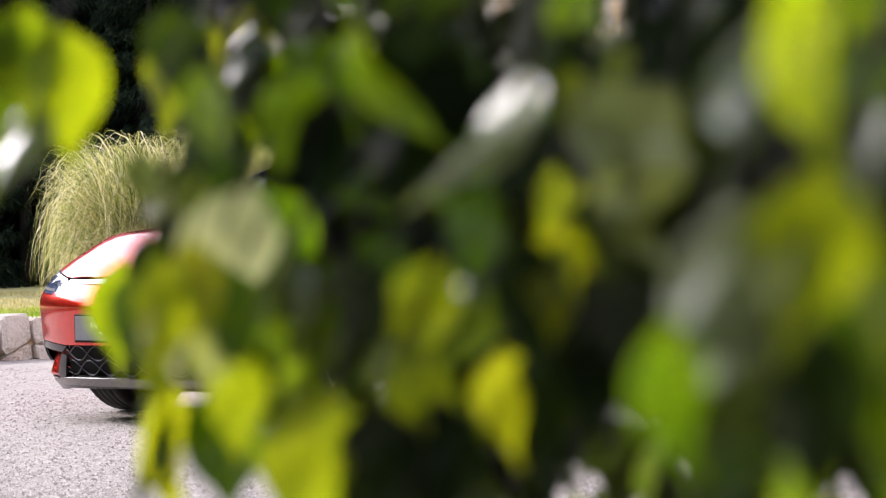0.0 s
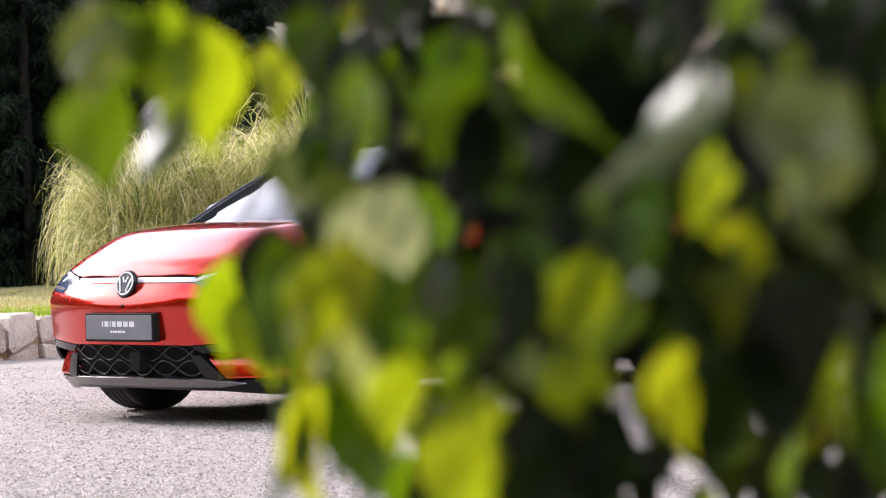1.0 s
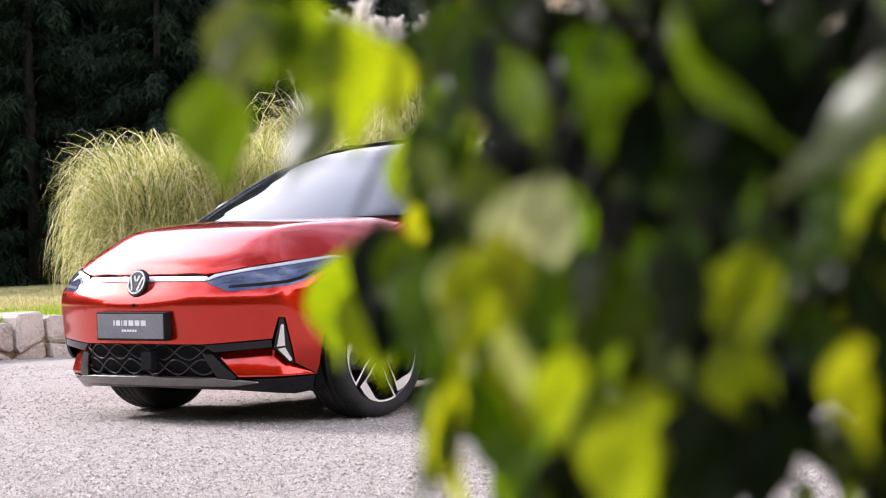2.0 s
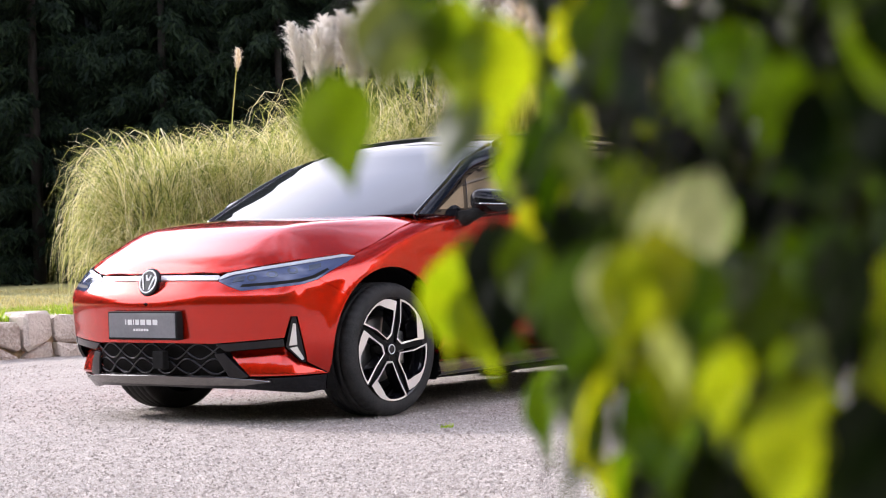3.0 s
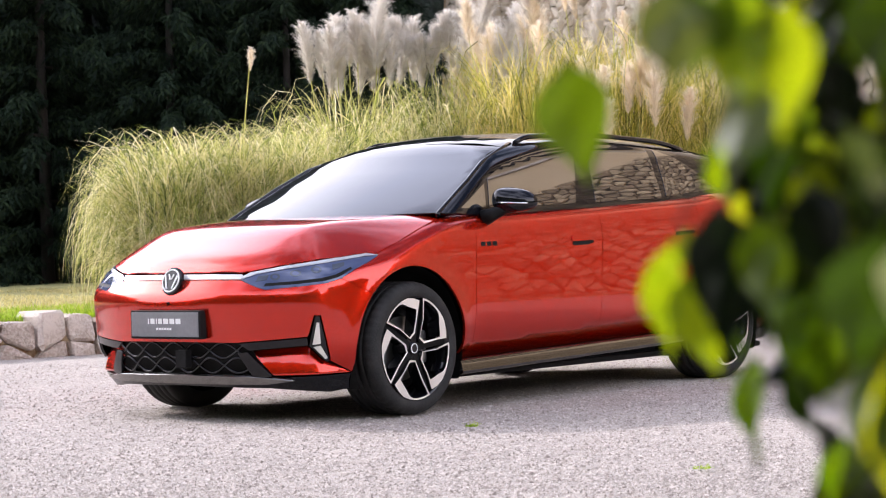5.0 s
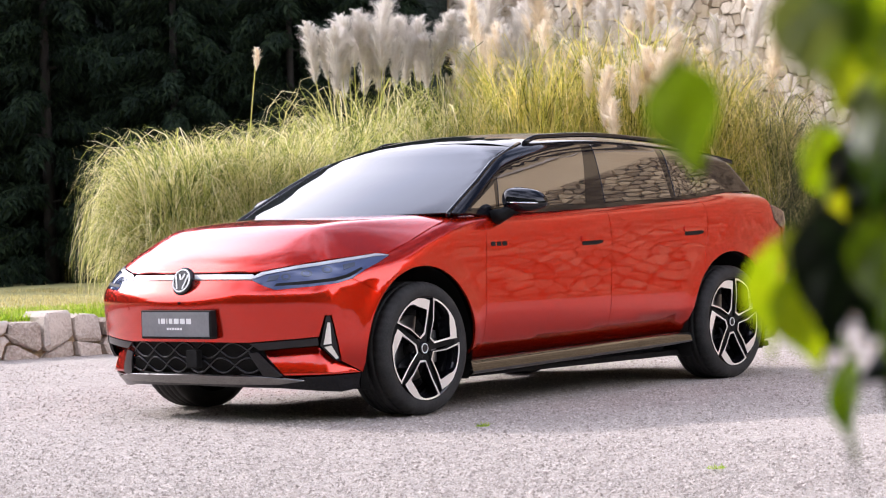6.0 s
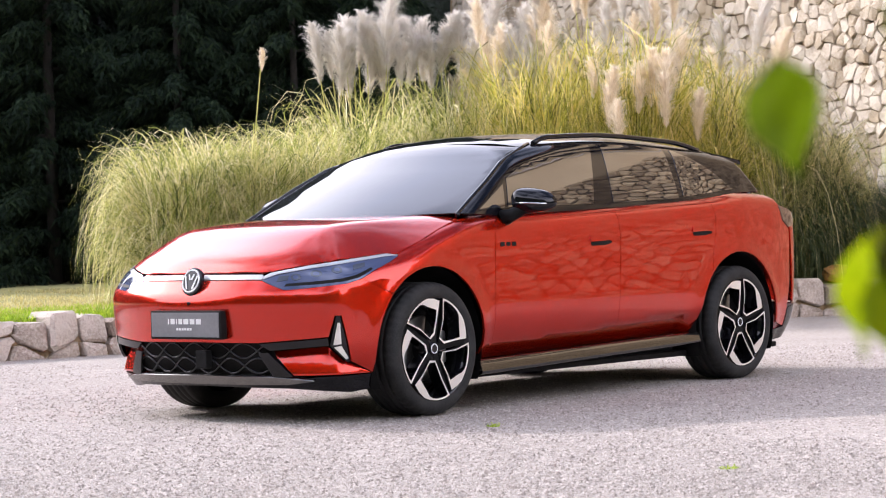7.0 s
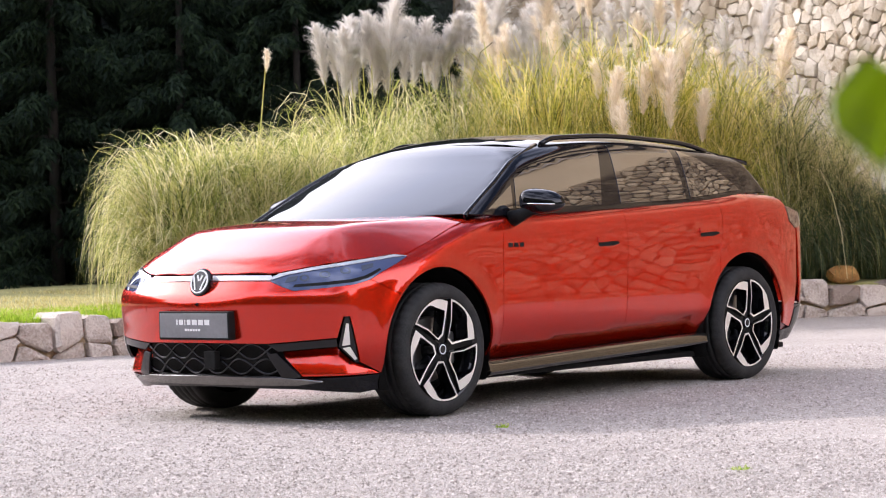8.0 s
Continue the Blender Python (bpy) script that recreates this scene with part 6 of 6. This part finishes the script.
    for u, d, n, low, lit in twigs:
        pts = [EYE + AHEAD * d + RIGHT * (u * d + 0.006 * math.sin(k * 1.7 + u * 60)) + UP * (0.16 - (0.16 - low) * k / 8) * d for k in range(9)]
        bm = bmesh.new()
        tube(bm, [EYE + AHEAD * 1.0 + RIGHT * (u * d + 0.05) + UP * 0.245] + pts, 0.0007, 5)
        part("twig", bm, M_BARK, s)
        for k in range(n):
            w = 0.15 - (0.15 - low) * (k + rng.uniform(0.1, 0.9)) / n
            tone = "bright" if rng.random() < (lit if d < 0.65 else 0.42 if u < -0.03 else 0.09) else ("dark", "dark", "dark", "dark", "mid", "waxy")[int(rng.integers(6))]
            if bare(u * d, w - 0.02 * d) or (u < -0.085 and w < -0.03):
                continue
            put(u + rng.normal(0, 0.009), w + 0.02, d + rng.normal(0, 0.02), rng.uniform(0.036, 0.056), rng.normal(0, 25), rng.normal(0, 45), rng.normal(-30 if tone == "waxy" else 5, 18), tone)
    # the inner foliage behind them, its shade put into a near-black leaf colour
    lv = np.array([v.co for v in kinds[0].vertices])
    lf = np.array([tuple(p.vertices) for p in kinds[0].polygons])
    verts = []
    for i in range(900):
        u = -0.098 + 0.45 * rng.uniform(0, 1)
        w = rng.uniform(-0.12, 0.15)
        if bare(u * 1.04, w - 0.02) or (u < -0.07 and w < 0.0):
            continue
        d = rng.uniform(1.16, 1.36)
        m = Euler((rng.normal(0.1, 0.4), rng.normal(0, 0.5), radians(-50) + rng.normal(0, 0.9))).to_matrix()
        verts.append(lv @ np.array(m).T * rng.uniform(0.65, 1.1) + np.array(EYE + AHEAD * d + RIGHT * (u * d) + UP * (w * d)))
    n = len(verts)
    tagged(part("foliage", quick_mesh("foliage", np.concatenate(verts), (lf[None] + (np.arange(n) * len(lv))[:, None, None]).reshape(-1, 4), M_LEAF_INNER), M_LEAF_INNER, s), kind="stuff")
    # the unseen denser crown they hang from, added to keep sky light off them
    n = 2600
    c = EYE + RIGHT * 0.75 - AHEAD * 0.25 + UP * 0.95
    q = rng.normal(0, 1, (n, 3))
    q = q / np.linalg.norm(q, axis=1)[:, None] * rng.uniform(0.35, 1, n)[:, None] ** 0.5 * (1.25, 1.15, 0.55) + np.array(c)
    rel = q - np.array(EYE)
    ahead, side = rel @ np.array(AHEAD), rel @ np.array(RIGHT)
    keep = (q[:, 2] > 1.33 + 0.12 * np.clip(ahead, 0, 2)) & (ahead < 1.4) & (side > 0.40)
    q = q[keep]
    n = len(q)
    lv = np.array([v.co for v in kinds[0].vertices])
    lf = np.array([tuple(p.vertices) for p in kinds[0].polygons])
    verts = []
    for i in range(n):
        m = Euler((rng.normal(0.3, 0.5), rng.normal(0, 0.5), rng.uniform(0, 6.28))).to_matrix()
        verts.append(lv @ np.array(m).T * rng.uniform(0.9, 1.5) + q[i])
    crown = part("crown", quick_mesh("crown", np.concatenate(verts), (lf[None] + (np.arange(n) * len(lv))[:, None, None]).reshape(-1, 4), M_LEAF_FAR), M_LEAF_FAR, s)
    tagged(crown, kind="stuff")
    # the limb they hang from and its trunk, beside the camera
    bm = bmesh.new()
    foot = EYE + AHEAD * 1.0 + RIGHT * 1.3
    foot.z = -0.05
    top = EYE + AHEAD * 1.0 + RIGHT * 1.2 + UP * 0.35
    tube(bm, [foot, foot.lerp(top, 0.5) + Vector((0.03, 0.02, 0)), top, EYE + AHEAD * 1.0 + RIGHT * 0.6 + UP * 0.31, EYE + AHEAD * 1.0 + RIGHT * 0.1 + UP * 0.27, EYE + AHEAD * 1.05 + RIGHT * -0.18 + UP * 0.22],
         [0.03, 0.026, 0.02, 0.012, 0.007, 0.002], 8)
    part("trunk", bm, M_BARK, s)
    for a, b, h in ((0.0, 0.0, 0.0), (0.5, 0.3, 0.1), (-0.5, -0.5, 0.15), (-0.4, 0.5, -0.05)):
        bm = bmesh.new()
        tip = c + RIGHT * a + AHEAD * b + UP * h
        tube(bm, [top, top.lerp(tip, 0.5) + UP * 0.06, tip], [0.014, 0.009, 0.003], 6)
        part("limb", bm, M_BARK, s)


shrub()


# ---- loose stones, turf ----
def loose_gravel():
    rng = np.random.default_rng(2)
    n = 120000
    k = rng.uniform(0, 1, n)
    # the drive between the camera and the low wall, thinning with distance
    d = 6.9 / (1 - 0.62 * k)
    a = rng.uniform(-0.26, 0.26, n) * d
    x = EYE.x + AHEAD.x * d + RIGHT.x * a
    y = EYE.y + AHEAD.y * d + RIGHT.y * a
    size = (0.0026 + 0.0062 * rng.uniform(0, 1, n) ** 2.2) * (0.8 + d * 0.02)
    base = np.array([(1, 0, 0), (0, 1, 0), (-1, 0, 0), (0, -1, 0), (0, 0, 0.95)], float)
    tri = np.array([(0, 1, 4), (1, 2, 4), (2, 3, 4), (3, 0, 4)])
    v = base[None] * (size[:, None] * rng.uniform(0.6, 1.4, (n, 3)))[:, None, :] + rng.normal(0, 0.0012, (n, 5, 3)) * (1, 1, 0.4)
    c, sn = np.cos(rng.uniform(0, 6.28, n))[:, None], np.sin(rng.uniform(0, 6.28, n))[:, None]
    v = np.stack([v[:, :, 0] * c - v[:, :, 1] * sn, v[:, :, 0] * sn + v[:, :, 1] * c, v[:, :, 2]], -1)
    v += np.stack([x, y, -size * 0.15], 1)[:, None, :]
    f = tri[None] + (np.arange(n) * 5)[:, None, None]
    me = quick_mesh("loose_gravel", v.reshape(-1, 3), f.reshape(-1, 3), varied("gravel_stone", (0.25, 0.21, 0.178), (0.56, 0.50, 0.445), 0.9, 30, 200, 0.2, 0.002, per_object=0.5, island=True))
    tagged(new("loose_gravel", me), "loose pale gravel stones on the drive", "gravel", kind="stuff")


loose_gravel()


def turf():
    rng = np.random.default_rng(4)
    n = 44000
    length = sum(math.dist(a, b) for a, b in zip(WALL_LINE, WALL_LINE[1:]))
    d = rng.uniform(12.5, 21.0, n)
    back = 0.14 + np.concatenate([rng.uniform(0, 1, n // 2) ** 1.2 * 1.1, 0.4 + rng.uniform(0, 1, n - n // 2) ** 1.5 * 9])
    h = rng.uniform(0.03, 0.075, n) * np.where(back < 1.0, 1.2, 0.7)
    root = []
    for i in range(n):
        (x, y), (dx, dy) = along(WALL_LINE, d[i])
        root.append((x - dy * back[i], y + dx * back[i], 0.30 + 0.06 * min(back[i], 1) - 0.01))
    root = np.array(root)
    t = np.linspace(0, 1, 3)
    az = rng.uniform(0, 6.28, n)
    lean = np.stack([np.cos(az), np.sin(az), 0 * az], 1) * rng.uniform(0.2, 0.9, n)[:, None]
    paths = root[:, None, :] + h[:, None, None] * (np.array([0, 0, 1.0])[None, None, :] * t[None, :, None] + lean[:, None, :] * (t ** 2)[None, :, None])
    sides = np.stack([-np.sin(az), np.cos(az), 0 * az], 1)
    wide = rng.uniform(0.006, 0.012, n)
    h = n // 2
    v, f = ribbons(paths[:h], wide[:h], sides[:h])
    tagged(new("grass", quick_mesh("grass", v, f, M_TURF)), "short green grass along the top of the low wall", "grass", kind="stuff")
    v, f = ribbons(paths[h:], wide[h:], sides[h:])
    tagged(new("dry_grass", quick_mesh("dry_grass", v, f, M_DRY)), "sparse dry yellow grass on the lawn", "grass", kind="stuff")


turf()


def brown_boulder():
    bm = bmesh.new()
    bmesh.ops.create_icosphere(bm, subdivisions=2, radius=0.5)
    for v in bm.verts:
        q = max(abs(v.co.x), abs(v.co.y), abs(v.co.z))
        k = (0.55 + 0.225 / q) * (1 + 0.3 * noise.noise(v.co * 2.5))
        v.co = Vector((v.co.x * 0.34 * k, v.co.y * 0.22 * k, v.co.z * 0.19 * k))
    me = bpy.data.meshes.new("boulder")
    bm.to_mesh(me)
    bm.free()
    me.materials.append(varied("ochre_stone", (0.20, 0.09, 0.02), (0.42, 0.22, 0.06), 0.85, 8, 50, 0.5, 0.01))
    ob = new("boulder", me)
    ob.location = (10.35, 3.55, 0.42)
    ob.rotation_euler = (0, 0, -0.9)
    tagged(ob, "ochre-brown stone lying on the low wall", "stone")


brown_boulder()


def tufts():
    rng = np.random.default_rng(14)
    for x, y, h in ((-2.01, -1.73, 0.035), (-3.15, -3.84, 0.03)):
        v, f = tussock(rng, 60, h, h * 1.2, 0.03, 0.005)
        ob = new("grass_tuft", quick_mesh("grass_tuft", v, f, M_TURF))
        ob.location = (x, y, 0.0)
        tagged(ob, "tiny green grass tuft growing in the gravel", "grass tuft", "gravel tufts")


tufts()
